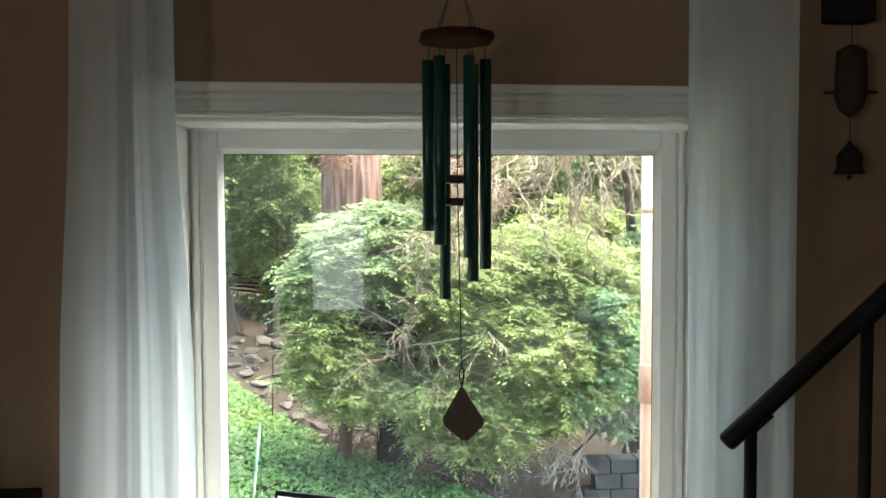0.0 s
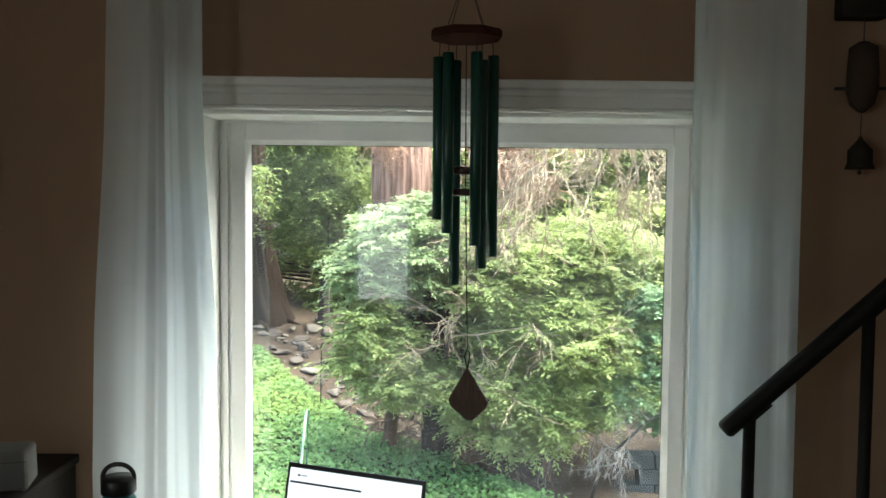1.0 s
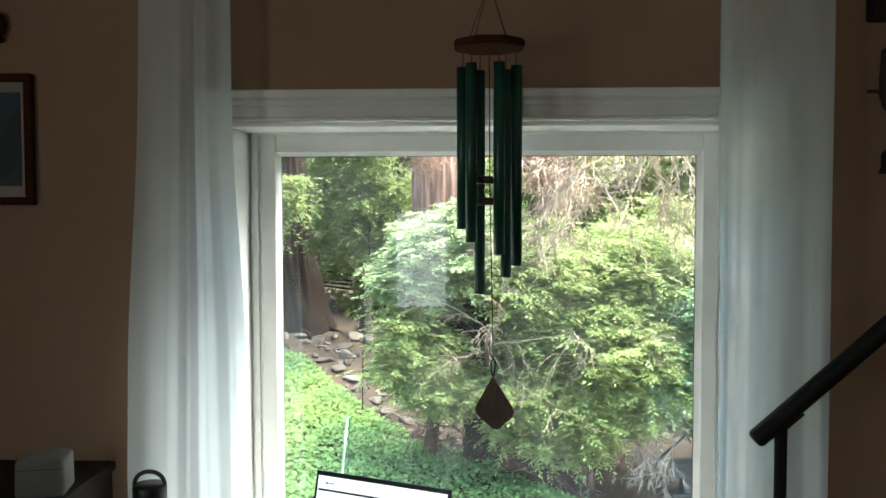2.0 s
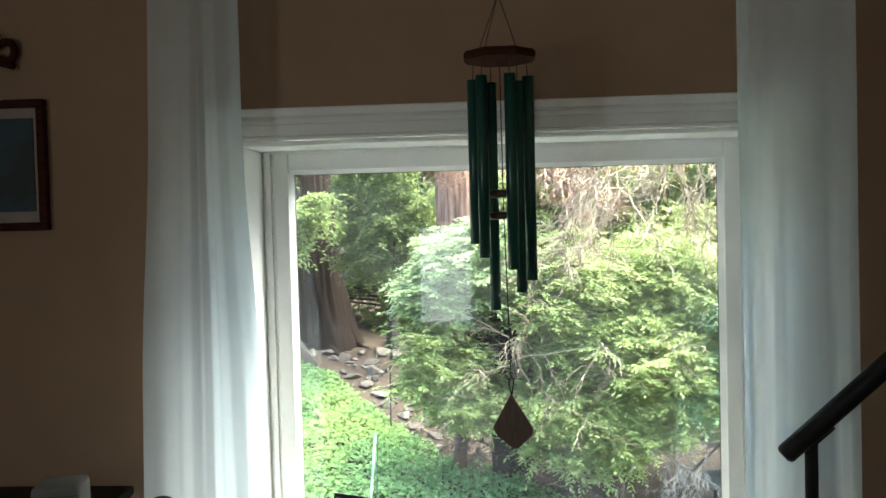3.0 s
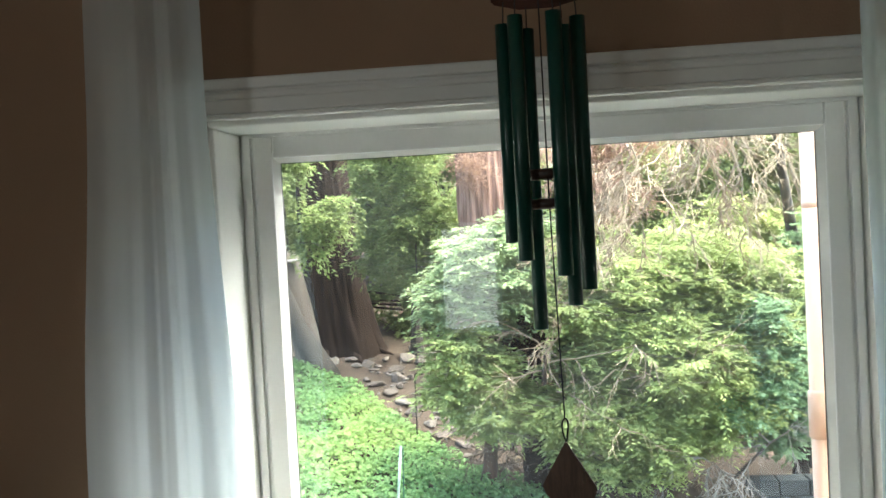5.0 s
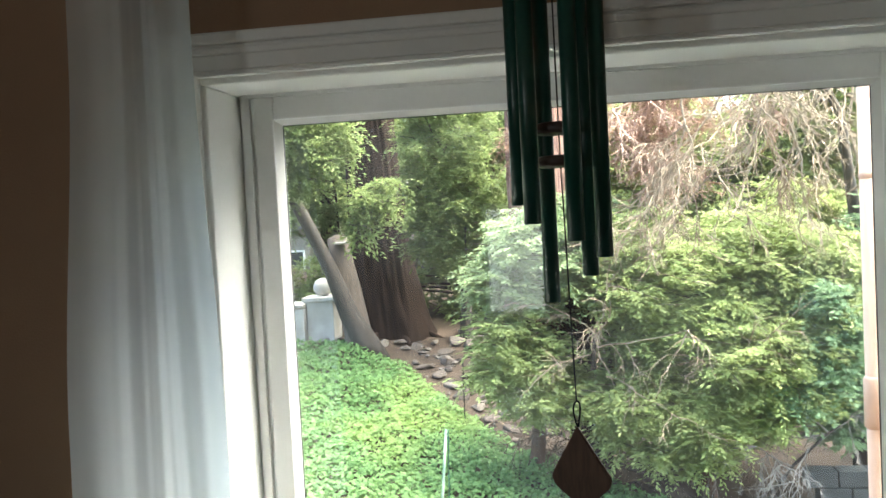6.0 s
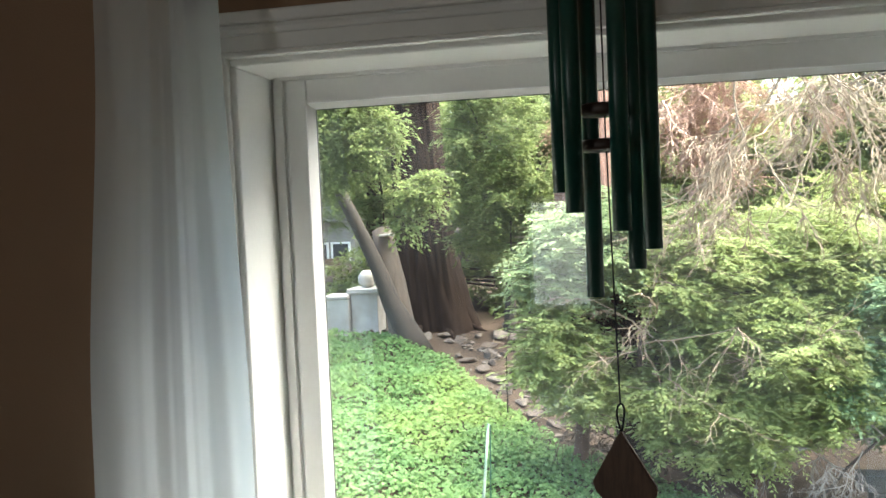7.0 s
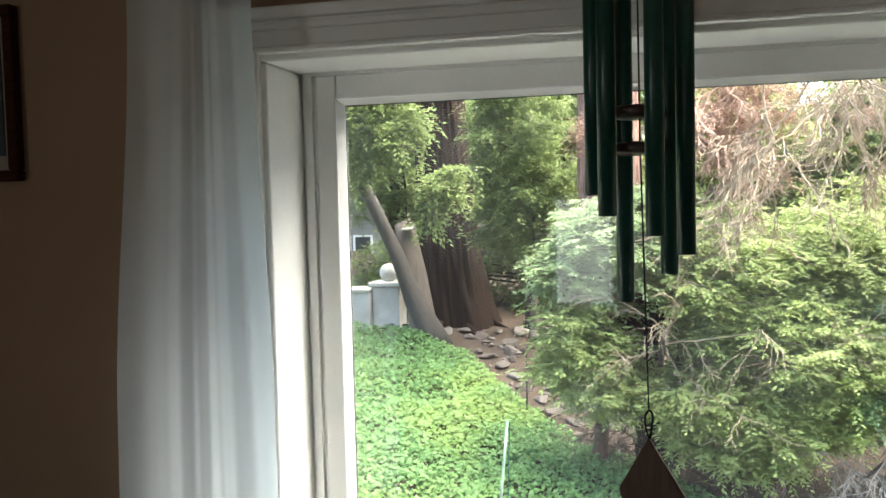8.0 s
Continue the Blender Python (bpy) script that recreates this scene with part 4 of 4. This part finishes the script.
# leaf masses: the laurel over the path, the firs behind it, the shrubs before the path
build_leafy("laurel_tree", "laurel with hanging yellow-green leaves over the path", (-6.6, 14.6), (-6.2, 14.4, 4.6), 0.16, 0.08, GREYBARK,
            [((-5.3, 13.8, 3.5), (1.2, 0.8, 1.2)), ((-4.9, 13.7, 2.5), (0.7, 0.5, 0.6)), ((-4.35, 13.6, 3.1), (0.45, 0.6, 1.0)), ((-3.45, 13.5, 1.85), (0.55, 0.35, 0.5)), ((-3.8, 13.5, 1.2), (0.25, 0.3, 0.5)), ((-5.4, 13.6, 2.3), (0.35, 0.4, 0.6))],
            LAUREL, 290, 12, 9, 0.34, 0.105, DIAMOND, 21, 3, gaps=[((-4.75, 13.5, 0.7), (0.6, 0.8, 1.0)), ((-3.4, 13.5, 3.2), (0.5, 1.2, 1.0)), ((-3.3, 13.5, 0.6), (0.6, 1.0, 0.6))], category="tree", flat=0.8, droop=0.6, inner=0.2, width=1.0)
build_leafy("fir_tree", "dark green fir with drooping sprays", (-2.3, 19.6), (-2.3, 19.6, 7.0), 0.22, 0.10, BARK,
            [((-2.3, 19.2, 3.0), (1.9, 1.2, 2.6)), ((-2.2, 19.0, 0.9), (1.5, 1.0, 1.2))], FIRL, 440, 18, 12, 0.55, 0.13, DIAMOND, 22, 14, category="tree", flat=0.35, droop=0.5, inner=0.1, width=0.7)
build_leafy("fir_tree", "dark green fir behind the laurel", (-6.4, 20.5), (-6.4, 20.5, 7.5), 0.24, 0.10, BARK,
            [((-6.3, 20.0, 4.0), (2.4, 1.2, 3.0))], FIRL, 330, 17, 11, 0.55, 0.15, DIAMOND, 23, 12, category="tree", flat=0.35, droop=0.5, inner=0.1, width=0.55)
build_leafy("bay_tree", "olive green bay tree beside the redwood", (-2.3, 17.0), (-2.3, 16.8, 3.4), 0.12, 0.06, GREYBARK,
            [((-2.5, 16.0, 2.9), (1.0, 0.6, 1.6)), ((-1.9, 15.8, 1.4), (0.9, 0.5, 1.1)), ((-2.8, 16.1, 1.2), (0.6, 0.4, 0.9))], FIRL, 260, 15, 10, 0.34, 0.105, DIAMOND, 36, 10, category="tree", flat=0.6, droop=0.6, inner=0.2, width=1.0)
build_leafy("elder_shrub", "pale green shrub with layered feathery leaves", (0.12, 11.0), (0.08, 10.9, 0.95), 0.20, 0.17, BARK,
            [((-0.40, 10.7, 0.72), (0.92, 0.85, 0.78)), ((-0.15, 10.7, 1.08), (0.8, 0.7, 0.6)), ((-1.05, 10.5, 0.45), (0.35, 0.4, 0.22))], PALEL, 300, 20, 11, 0.32, 0.085, DIAMOND, 31, 10, inner=0.4, width=1.0)
build_leafy("elder_shrub", "yellow-green shrub with layered feathery leaves", (0.35, 11.4), (0.5, 10.9, 0.8), 0.17, 0.07, BARK,
            [((-0.55, 10.3, -0.7), (0.60, 0.5, 0.6)), ((0.9, 10.5, 0.3), (1.1, 0.8, 0.95)), ((0.65, 10.2, -1.2), (0.8, 0.5, 0.6)), ((0.9, 10.9, 1.0), (0.8, 0.7, 0.5)), ((0.4, 10.6, 0.9), (0.45, 0.5, 0.45)), ((-0.85, 10.4, -0.15), (0.45, 0.5, 0.42)), ((-0.5, 10.1, -1.15), (0.42, 0.3, 0.30)), ((-1.2, 10.3, -0.75), (0.3, 0.35, 0.2))],
            SHRUBL, 520, 20, 11, 0.34, 0.085, DIAMOND, 32, 16, inner=0.4, width=1.0, gaps=[((0.14, 10.0, -0.25), (0.44, 1.2, 0.68)), ((0.1, 10.0, -1.75), (0.40, 1.1, 0.42)), ((-0.62, 10.0, -0.05), (0.14, 0.6, 0.14))])
build_leafy("elder_shrub", "broad green shrub with dense feathery leaves", (1.9, 11.6), (1.9, 11.2, 0.4), 0.16, 0.07, BARK,
            [((1.9, 10.9, -0.5), (1.5, 1.0, 1.35)), ((2.4, 10.9, 0.25), (1.5, 0.8, 0.75)), ((1.4, 10.1, -1.5), (0.9, 0.5, 0.6)), ((2.4, 10.3, -1.25), (0.8, 0.5, 0.6)), ((3.2, 10.9, -0.1), (1.0, 0.8, 0.95)), ((2.2, 10.1, -0.7), (1.2, 0.6, 0.8)), ((1.2, 10.7, 0.6), (0.7, 0.6, 0.5)), ((2.7, 10.2, -0.5), (0.5, 0.5, 0.6)), ((2.6, 11.1, 0.85), (1.3, 0.7, 0.45))],
            SHRUBL, 800, 19, 11, 0.35, 0.088, DIAMOND, 33, 14, inner=0.4, width=1.0, gaps=[((1.72, 9.9, -0.62), (0.16, 0.8, 0.2))])
build_leafy("bramble_shrub", "blue-green shrub with small glossy leaves", (4.1, 11.7), (4.0, 11.4, 0.2), 0.12, 0.05, BARK,
            [((4.0, 11.2, -0.5), (1.2, 0.9, 1.2)), ((5.0, 11.6, 0.3), (1.3, 0.9, 1.4)), ((3.65, 10.75, -1.35), (0.55, 0.4, 0.75)), ((3.35, 10.05, -0.35), (0.45, 0.35, 0.7)), ((3.0, 9.95, -1.05), (0.45, 0.3, 0.32))], BLUEL, 580, 16, 8, 0.25, 0.084, DIAMOND, 34, 10, width=1.4)
build_leafy("bay_tree", "light green bay tree behind the bare branches", (3.4, 15.4), (3.4, 15.2, 3.2), 0.20, 0.09, GREYBARK,
            [((2.4, 14.8, 2.4), (2.0, 0.9, 1.9)), ((5.2, 14.9, 2.6), (1.9, 0.9, 2.2)), ((3.6, 14.7, 0.8), (2.4, 0.9, 1.2)), ((1.2, 14.6, 1.6), (1.0, 0.6, 1.3)), ((3.0, 13.3, 1.1), (2.0, 0.5, 0.7))], BAYL, 600, 16, 10, 0.42, 0.12, DIAMOND, 35, 12, gaps=[((2.95, 14.8, 3.5), (0.45, 1.2, 0.55))], category="tree", flat=0.4, inner=0.1, width=1.1)


def build_bare(name, label, material, roots, seed, levels=3, forks=(8, 10), thin=0.57):
    """Dead drooping branches: each root branch forks again and again into fine hanging twigs."""
    pr = random.Random(seed)
    t = thing(name, label, "tree")

    def grow(bm, p, d, length, r, level):
        n = 6
        pts, dd = [Vector(p)], Vector(d).normalized()
        for k in range(n):
            dd = (dd + Vector((pr.uniform(-1, 1), pr.uniform(-1, 1), pr.uniform(-1, 1))) * 0.33 + Vector((0, 0, -0.03))).normalized()
            pts.append(pts[-1] + dd * length / n)
        tube(pts, [r * (1 - 0.75 * k / n) for k in range(n + 1)], 7 if level == 0 else 4 if level < 3 else 3, bm)
        if level < levels:
            for k in range(pr.randint(*forks)):
                i = pr.randint(1, n)
                side = Vector((pr.uniform(-1, 1), pr.uniform(-0.6, 0.6), pr.uniform(-0.9, 0.35)))
                grow(bm, pts[i], (dd + side * 1.1), length * pr.uniform(0.38, 0.66), r * thin, level + 1)
    for p, d, length, r in roots:
        bm = bmesh.new()
        grow(bm, p, d, length, r, 0)
        part("branch", bm, material, t)
    return t


b1 = build_bare("bare_branches", "pale leafless branches drooping over the shrub", TWIG,
                [((2.9, 9.7, 3.5), (-0.8, -0.2, -0.6), 2.1, 0.021), ((2.9, 9.7, 3.5), (-0.2, -0.2, -0.9), 2.0, 0.022), ((2.8, 9.7, 3.5), (0.6, 0.0, -0.7), 2.2, 0.022),
                 ((2.9, 9.7, 3.5), (1.0, 0.0, -0.45), 2.1, 0.020), ((1.5, 9.6, 3.0), (-0.1, 0, -1), 1.6, 0.018), ((2.1, 9.6, 3.2), (-0.3, 0, -1), 1.9, 0.019), ((2.2, 9.6, 3.2), (0.5, 0, -0.8), 1.9, 0.019), ((3.6, 10.1, 3.3), (0.2, -0.2, -1), 1.9, 0.018), ((3.9, 10.1, 3.0), (0.6, -0.2, -0.7), 1.8, 0.018)], 41, 3, (6, 7), 0.70)
part("trunk", tube([(4.6, 12.6, ground_z(4.6, 12.6) - 0.1), (4.4, 12.2, 0.5), (3.8, 11.0, 2.6), (2.9, 9.65, 3.52)], [0.12, 0.10, 0.06, 0.03], 12, bump=0.1), GREYBARK, b1, smooth=True)
part("limb", tube([(3.6, 11.0, 2.8), (2.6, 10.2, 3.5), (1.5, 9.55, 3.05)], [0.04, 0.03, 0.02], 9), GREYBARK, b1, smooth=True)
b2 = build_bare("dead_conifer", "dead conifer with rust-coloured hanging twigs", PINKTWIG,
                [((1.5, 11.3, 3.4), (-0.8, -0.2, -0.5), 1.2, 0.028), ((1.5, 11.3, 3.4), (-0.3, -0.3, -0.8), 1.3, 0.028), ((1.5, 11.3, 3.4), (0.4, -0.2, -0.8), 1.3, 0.028), ((1.5, 11.3, 3.4), (0.8, 0, -0.4), 1.2, 0.028), ((1.4, 11.3, 3.3), (0, -0.3, -1), 1.2, 0.028)], 42, 3, (7, 9), 0.64)
part("trunk", tube([(1.3, 12.6, ground_z(1.3, 12.6) - 0.1), (1.35, 12.4, 1.0), (1.5, 11.3, 3.45)], [0.10, 0.08, 0.03], 12, bump=0.1), REDBARK, b2, smooth=True)
rng_b = np.random.default_rng(77)
leaf_mesh("dead_spray", *pad_leaves(rng_b, shell_points(rng_b, (1.35, 11.2, 2.75), (1.0, 0.5, 0.65), 60, 0.2), 12, 9, 0.32, 0.085, 0.6, 0.7), NEEDLE, RUSTFOL, b2, "rust-coloured dead sprays", width=1.6)
b3 = build_bare("dead_brush", "grey leafless brush arching at the foot of the shrubs", GREYTWIG,
                [((3.2, 10.1, -1.66), (-1, -0.1, 0.0), 1.15, 0.013), ((3.25, 10.1, -1.64), (-0.7, -0.1, 0.45), 0.95, 0.013), ((3.0, 10.1, -1.85), (-0.5, -0.1, -0.35), 0.8, 0.012), ((3.4, 10.1, -1.56), (0.6, 0, 0.2), 0.7, 0.011), ((2.8, 10.15, -2.1), (-0.8, -0.1, 0.35), 0.95, 0.012)], 43, 3, (5, 6), 0.68)
part("stem", tube([(2.42, 10.2, ground_z(2.42, 10.2) - 0.08), (2.54, 10.2, -2.5), (2.8, 10.15, -2.1), (3.25, 10.1, -1.65), (3.5, 10.1, -1.5)], [0.030, 0.027, 0.022, 0.016, 0.008], 9), GREYBARK, b3, smooth=True)
b4 = build_bare("bare_branches", "pale leafless stems arching from a dark trunk", TWIG,
                [((0.25, 10.0, -0.3), (0.5, -0.3, 0.5), 0.9, 0.015), ((0.25, 10.0, -0.2), (-0.6, -0.3, 0.5), 0.9, 0.015), ((0.3, 10.0, -0.5), (0.2, -0.4, -0.8), 0.8, 0.013), ((0.3, 9.95, -0.4), (0.9, -0.4, 0.35), 1.3, 0.015),
                 ((0.2, 9.95, -0.5), (-0.9, -0.4, 0.1), 1.0, 0.013), ((0.4, 9.95, -0.8), (0.8, -0.4, 0.1), 1.1, 0.013), ((0.3, 9.95, -0.1), (0.1, -0.3, 1.0), 0.9, 0.014)], 44, 2, (4, 6), 0.66)
part("trunk", tube([(0.25, 11.3, ground_z(0.25, 11.3) - 0.1), (0.22, 10.9, -1.3), (0.24, 10.4, -0.8), (0.27, 9.98, -0.28)], [0.09, 0.07, 0.045, 0.022], 10), GREYBARK, b4, smooth=True)
b6 = build_bare("bare_branches", "pale leafless stems among the broad shrub's leaves", TWIG,
                [((1.75, 9.9, -0.75), (0.4, -0.4, 0.7), 1.0, 0.013), ((1.75, 9.9, -0.75), (-0.3, -0.4, 0.8), 0.9, 0.012), ((1.75, 9.9, -0.8), (0.8, -0.3, 0.0), 0.8, 0.011)], 46, 2, (4, 5), 0.66)
part("trunk", tube([(1.85, 10.9, ground_z(1.85, 10.9) - 0.1), (1.8, 10.5, -1.6), (1.75, 9.9, -0.75)], [0.05, 0.04, 0.018], 9), GREYBARK, b6, smooth=True)


build_leafy("undergrowth_bush", "low dark bush behind the redwood", (-1.9, 18.6), (-1.9, 18.5, -0.2), 0.07, 0.04, BARK,
            [((-2.0, 18.6, -0.7), (1.2, 0.5, 0.7)), ((-0.4, 18.2, -0.7), (1.2, 0.5, 0.8)), ((-3.0, 19.4, -0.2), (1.0, 0.5, 0.8)), ((-6.4, 18.6, -0.2), (0.9, 0.5, 0.8))], FIRL, 190, 14, 8, 0.3, 0.10, OVAL, 37, 14, flat=0.6)
b5 = build_bare("dead_brush", "brown tangle of roots and dead sticks under the shrub", DEADROOT,
                [((-0.5, 11.3, -2.3), (-0.6, -0.5, 0.25), 0.9, 0.022), ((-0.2, 11.2, -2.35), (0.3, -0.6, 0.3), 0.9, 0.022), ((0.3, 11.2, -2.4), (-0.5, -0.6, 0.2), 1.0, 0.022), ((-0.9, 11.7, -2.2), (0.5, -0.5, 0.3), 0.9, 0.02),
                 ((0.7, 11.0, -2.4), (0.5, -0.5, 0.25), 0.9, 0.02), ((-0.6, 11.6, -2.2), (-0.1, -0.5, 0.5), 0.8, 0.018)], 45, 2)


def build_far_wood():
    """The wooded slope that closes the view."""
    rng = np.random.default_rng(55)
    n = 1550
    x = rng.uniform(-22, 22, n)
    y = rng.uniform(23, 32, n)
    z = np.array([ground_z(a, b) for a, b in zip(x, y)]) + rng.uniform(0.0, 1, n) ** 0.8 * 8.0
    hole = (np.abs(x - 0.18 * (y + 1.5)) < 0.75) & (z > 0.9 + 0.12 * (y + 1.5))
    pts = np.stack([x, y, z], 1)[~hole]
    P, T, N, S = pad_leaves(rng, pts, 16, 7, 0.9, 0.26, 0.5, 0.5)
    tagged(leaf_mesh("far_wood", P, T, N, S, DIAMOND, FARL, width=1.3), "dense green woodland on the slope behind", "woodland", kind="stuff")
    for k in range(26):
        a = rng.uniform(-14, 14)
        b = rng.uniform(20.5, 27)
        r = rng.uniform(0.08, 0.25)
        t = thing("far_tree", "slim dark tree trunk in the far wood", "tree", group="trunks in the far wood")
        part("trunk", tube([(a, b, ground_z(a, b) - 0.2), (a + rng.uniform(-0.3, 0.3), b, 4), (a + rng.uniform(-0.6, 0.6), b, 11)], [r, r * 0.8, r * 0.5], 10, bump=0.1), BARK, t, smooth=True)


build_far_wood()


# ---- ivy bed, path and stones ----
EDGE = [(-9.0, 15.4), (-6.0, 15.5), (-4.75, 15.6), (-3.3, 14.5), (-2.3, 13.1), (-1.5, 12.1), (-0.6, 11.4), (0.4, 10.6), (1.3, 10.15), (2.2, 9.4), (4.0, 8.4)]


def edge_y(x):
    for (a, b), (c, d) in zip(EDGE, EDGE[1:]):
        if a <= x <= c:
            return b + (d - b) * (x - a) / (c - a)
    return 15 if x < 0 else 8


def build_ivy():
    rng = np.random.default_rng(61)
    n = 104000
    x = rng.uniform(-8.5, 3.5, n)
    y = rng.uniform(7.0, 15.7, n)
    keep = np.array([b < edge_y(a) + 0.22 * noise.noise(Vector((a * 1.6, b * 1.6, 7))) for a, b in zip(x, y)])
    x, y = x[keep], y[keep]
    mound = np.array([0.20 + 0.16 * noise.noise(Vector((a * 1.1, b * 1.1, 11))) + 0.08 * noise.noise(Vector((a * 3.5, b * 3.5, 2))) for a, b in zip(x, y)])
    z = np.array([ground_z(a, b) for a, b in zip(x, y)]) + mound * rng.uniform(0.45, 1, len(x)) + rng.uniform(0, 0.05, len(x))
    P = np.stack([x, y, z], 1)
    T = unit(rng, len(x))
    T[:, 2] = T[:, 2] * 0.25 - 0.25
    N = np.array([0, -0.35, 1.0]) + rng.normal(size=P.shape) * 0.35
    tagged(leaf_mesh("ivy_bed", P, T, N, rng.uniform(0.042, 0.082, len(x)), LOBED, IVY), "dense green ivy covering the slope", "ivy", kind="stuff")


build_ivy()


def build_path():
    rng = np.random.default_rng(71)
    rocks = [angular_rock(rng, q) for q in (0.35, 0.5, 0.65, 0.28)]
    meshes = []
    for k, bm in enumerate(rocks):
        me = bpy.data.meshes.new("stone")
        bm.to_mesh(me)
        bm.free()
        me.materials.append(STONE)
        meshes.append(me)
    spots = []
    for k in range(64):
        v = rng.uniform(0, 1)
        x = -4.2 + 3.2 * v + rng.uniform(-0.1, 1.6)
        y = edge_y(x) + rng.uniform(0.15, 2.6)
        spots.append((x, y, rng.uniform(0.05, 0.17)))
    # large edging stones round the redwood's foot and stepping stones up the path
    spots += [(-3.75, 16.35, 0.22), (-3.35, 16.2, 0.26), (-4.05, 16.1, 0.2), (-3.0, 16.6, 0.2), (-2.7, 16.1, 0.24), (-4.9, 16.2, 0.24), (-5.2, 16.0, 0.25), (-3.55, 16.05, 0.2), (-3.15, 15.9, 0.16), (-2.55, 16.6, 0.3), (-2.2, 16.4, 0.26), (-1.95, 17.0, 0.3), (-2.7, 15.7, 0.2), (-2.4, 17.2, 0.3), (-2.0, 17.7, 0.26),
              (-2.95, 14.9, 0.26), (-2.6, 14.5, 0.24), (-2.3, 14.1, 0.25), (-2.05, 13.6, 0.24), (-1.7, 13.2, 0.26), (-1.45, 12.8, 0.22), (-1.1, 12.5, 0.22), (-2.6, 15.4, 0.24), (-1.8, 14.6, 0.2)]
    for k, (x, y, s) in enumerate(spots):
        ob = new("stone", meshes[k % 4])
        ob.matrix_world = Matrix.LocRotScale((x, y, ground_z(x, y) + 0.12 * s), Euler((rng.uniform(-0.15, 0.15), rng.uniform(-0.15, 0.15), rng.uniform(0, 6.28))), (s, s, s))
        tagged(ob, "weathered tan stone bedded in the soil path", "stone", "stones along the path")
    pr = random.Random(72)
    for k in range(34):
        x = pr.uniform(-1.5, 2.4)
        y = edge_y(x) + pr.uniform(0.1, 1.2)
        a, L = pr.uniform(0, 3.14), pr.uniform(0.2, 0.6)
        z = ground_z(x, y) + 0.03
        t = tagged(part("dead_stick", tube([(x, y, z), (x + L * 0.5 * math.cos(a), y + L * 0.5 * math.sin(a), z + 0.06 + 0.05 * pr.random()), (x + L * math.cos(a + 0.3), y + L * math.sin(a + 0.3), z + 0.02)], [0.014, 0.011, 0.006], 6), GREYBARK if k % 3 else TWIG),
                   "dry fallen stick on the soil", "stick", "fallen sticks")


build_path()


def build_garden_things():
    s = thing("green_stake", "pale green slanted garden stake in the ivy", "garden stake")
    z = ground_z(-1.62, 8.3)
    part("stake", tube([(-1.74, 8.3, z - 0.1), (-1.56, 8.3, -1.06)], 0.017, 10), GREENSTK, s, smooth=True)
    part("wire", tube([(-1.60, 8.32, z - 0.1), (-1.535, 8.3, -1.07)], 0.006, 8), GREENTUBE, s)
    s = thing("iron_stake", "thin rusty iron stake with a bent top", "garden stake")
    z = ground_z(-1.88, 12.4)
    part("rod", tube([(-1.88, 12.4, z - 0.1), (-1.86, 12.4, -0.92), (-1.845, 12.4, -0.90), (-1.72, 12.4, -0.915)], 0.011, 8), BLACKIRON, s)
    for x, y, zz, r in ((-0.62, 10.9, -0.1, 0.09), (1.75, 10.75, -0.65, 0.08)):
        t = thing("broken_stump", "broken reddish-brown stump among the shrubs", "tree stump")
        part("stump", fluted_trunk((x, y, ground_z(x, y) - 0.1), (x, y, zz + 0.18), r * 1.2, r, 20, 12, 0.15, x), STUMPW, t, smooth=True)
    # pale pillar with a ball finial and a low masonry wall
    p = thing("garden_pillar", "pale masonry pillar with a ball finial", "pillar")
    gz = ground_z(-5.35, 16.2)
    part("shaft", box((-5.65, 15.9, gz - 0.2), (-5.05, 16.5, -0.24), 0.02), PALESTONE, p)
    part("cap", box((-5.72, 15.83, -0.24), (-4.98, 16.57, -0.14), 0.02), PALESTONE, p)
    bm = bmesh.new()
    bmesh.ops.create_uvsphere(bm, u_segments=24, v_segments=14, radius=0.2)
    bm.transform(Matrix.Translation((-5.35, 16.2, 0.045)))
    part("ball_finial", bm, PALESTONE, p, smooth=True)
    w = thing("garden_wall", "pale stepped masonry wall above the ivy", "wall")
    for k in range(4):
        x = -5.66 - 0.55 * k
        part("step_block", box((x - 0.54, 15.75, gz - 0.4), (x, 16.35, -0.35 - 0.16 * k), 0.03), PALESTONE, w)
        part("coping", box((x - 0.56, 15.70, -0.348 - 0.16 * k), (x + 0.0, 16.40, -0.27 - 0.16 * k), 0.02), PALESTONE, w)
    # small house far behind
    h = thing("far_house", "small pale house beyond the garden", "house")
    gz = ground_z(-9.5, 24)
    part("wall", box((-12.5, 23.5, gz - 0.5), (-7.9, 27, 1.25)), PALESTONE, h)
    rf = bmesh.new()
    tri = [(-12.8, 1.25), (-7.6, 1.25), (-10.2, 3.2)]
    prism(tri, 23.2, 27.3, rf)
    part("roof", rf, ROOFM, h)
    for x in (-9.3, -8.6, -11.2):
        wd = part("window", box((x, 23.47, -0.5), (x + 0.5, 23.52, 0.55)), SEAL, h, "dark window")
        fr = box((x - 0.06, 23.44, -0.56), (x, 23.5, 0.61))
        box((x + 0.5, 23.44, -0.56), (x + 0.56, 23.5, 0.61), bm=fr)
        box((x - 0.06, 23.43, 0.551), (x + 0.56, 23.5, 0.61), bm=fr)
        part("frame", fr, WHITE, wd)
    # rough block wall at the foot of the slope
    bw = thing("block_wall", "low retaining wall of dark grey blocks", "wall")
    for r in range(3):
        for k in range(6):
            x = 3.08 + 0.42 * k + (0.17 if r % 2 else 0)
            z0 = -3.015 + 0.24 * r
            b = box((x, 10.55, z0), (x + 0.405, 10.85, z0 + 0.228), 0.015)
            for v in b.verts:
                v.co += Vector(noise.noise_vector(v.co * 3)) * 0.012
            part("block", b, BLOCK, bw)


build_garden_things()
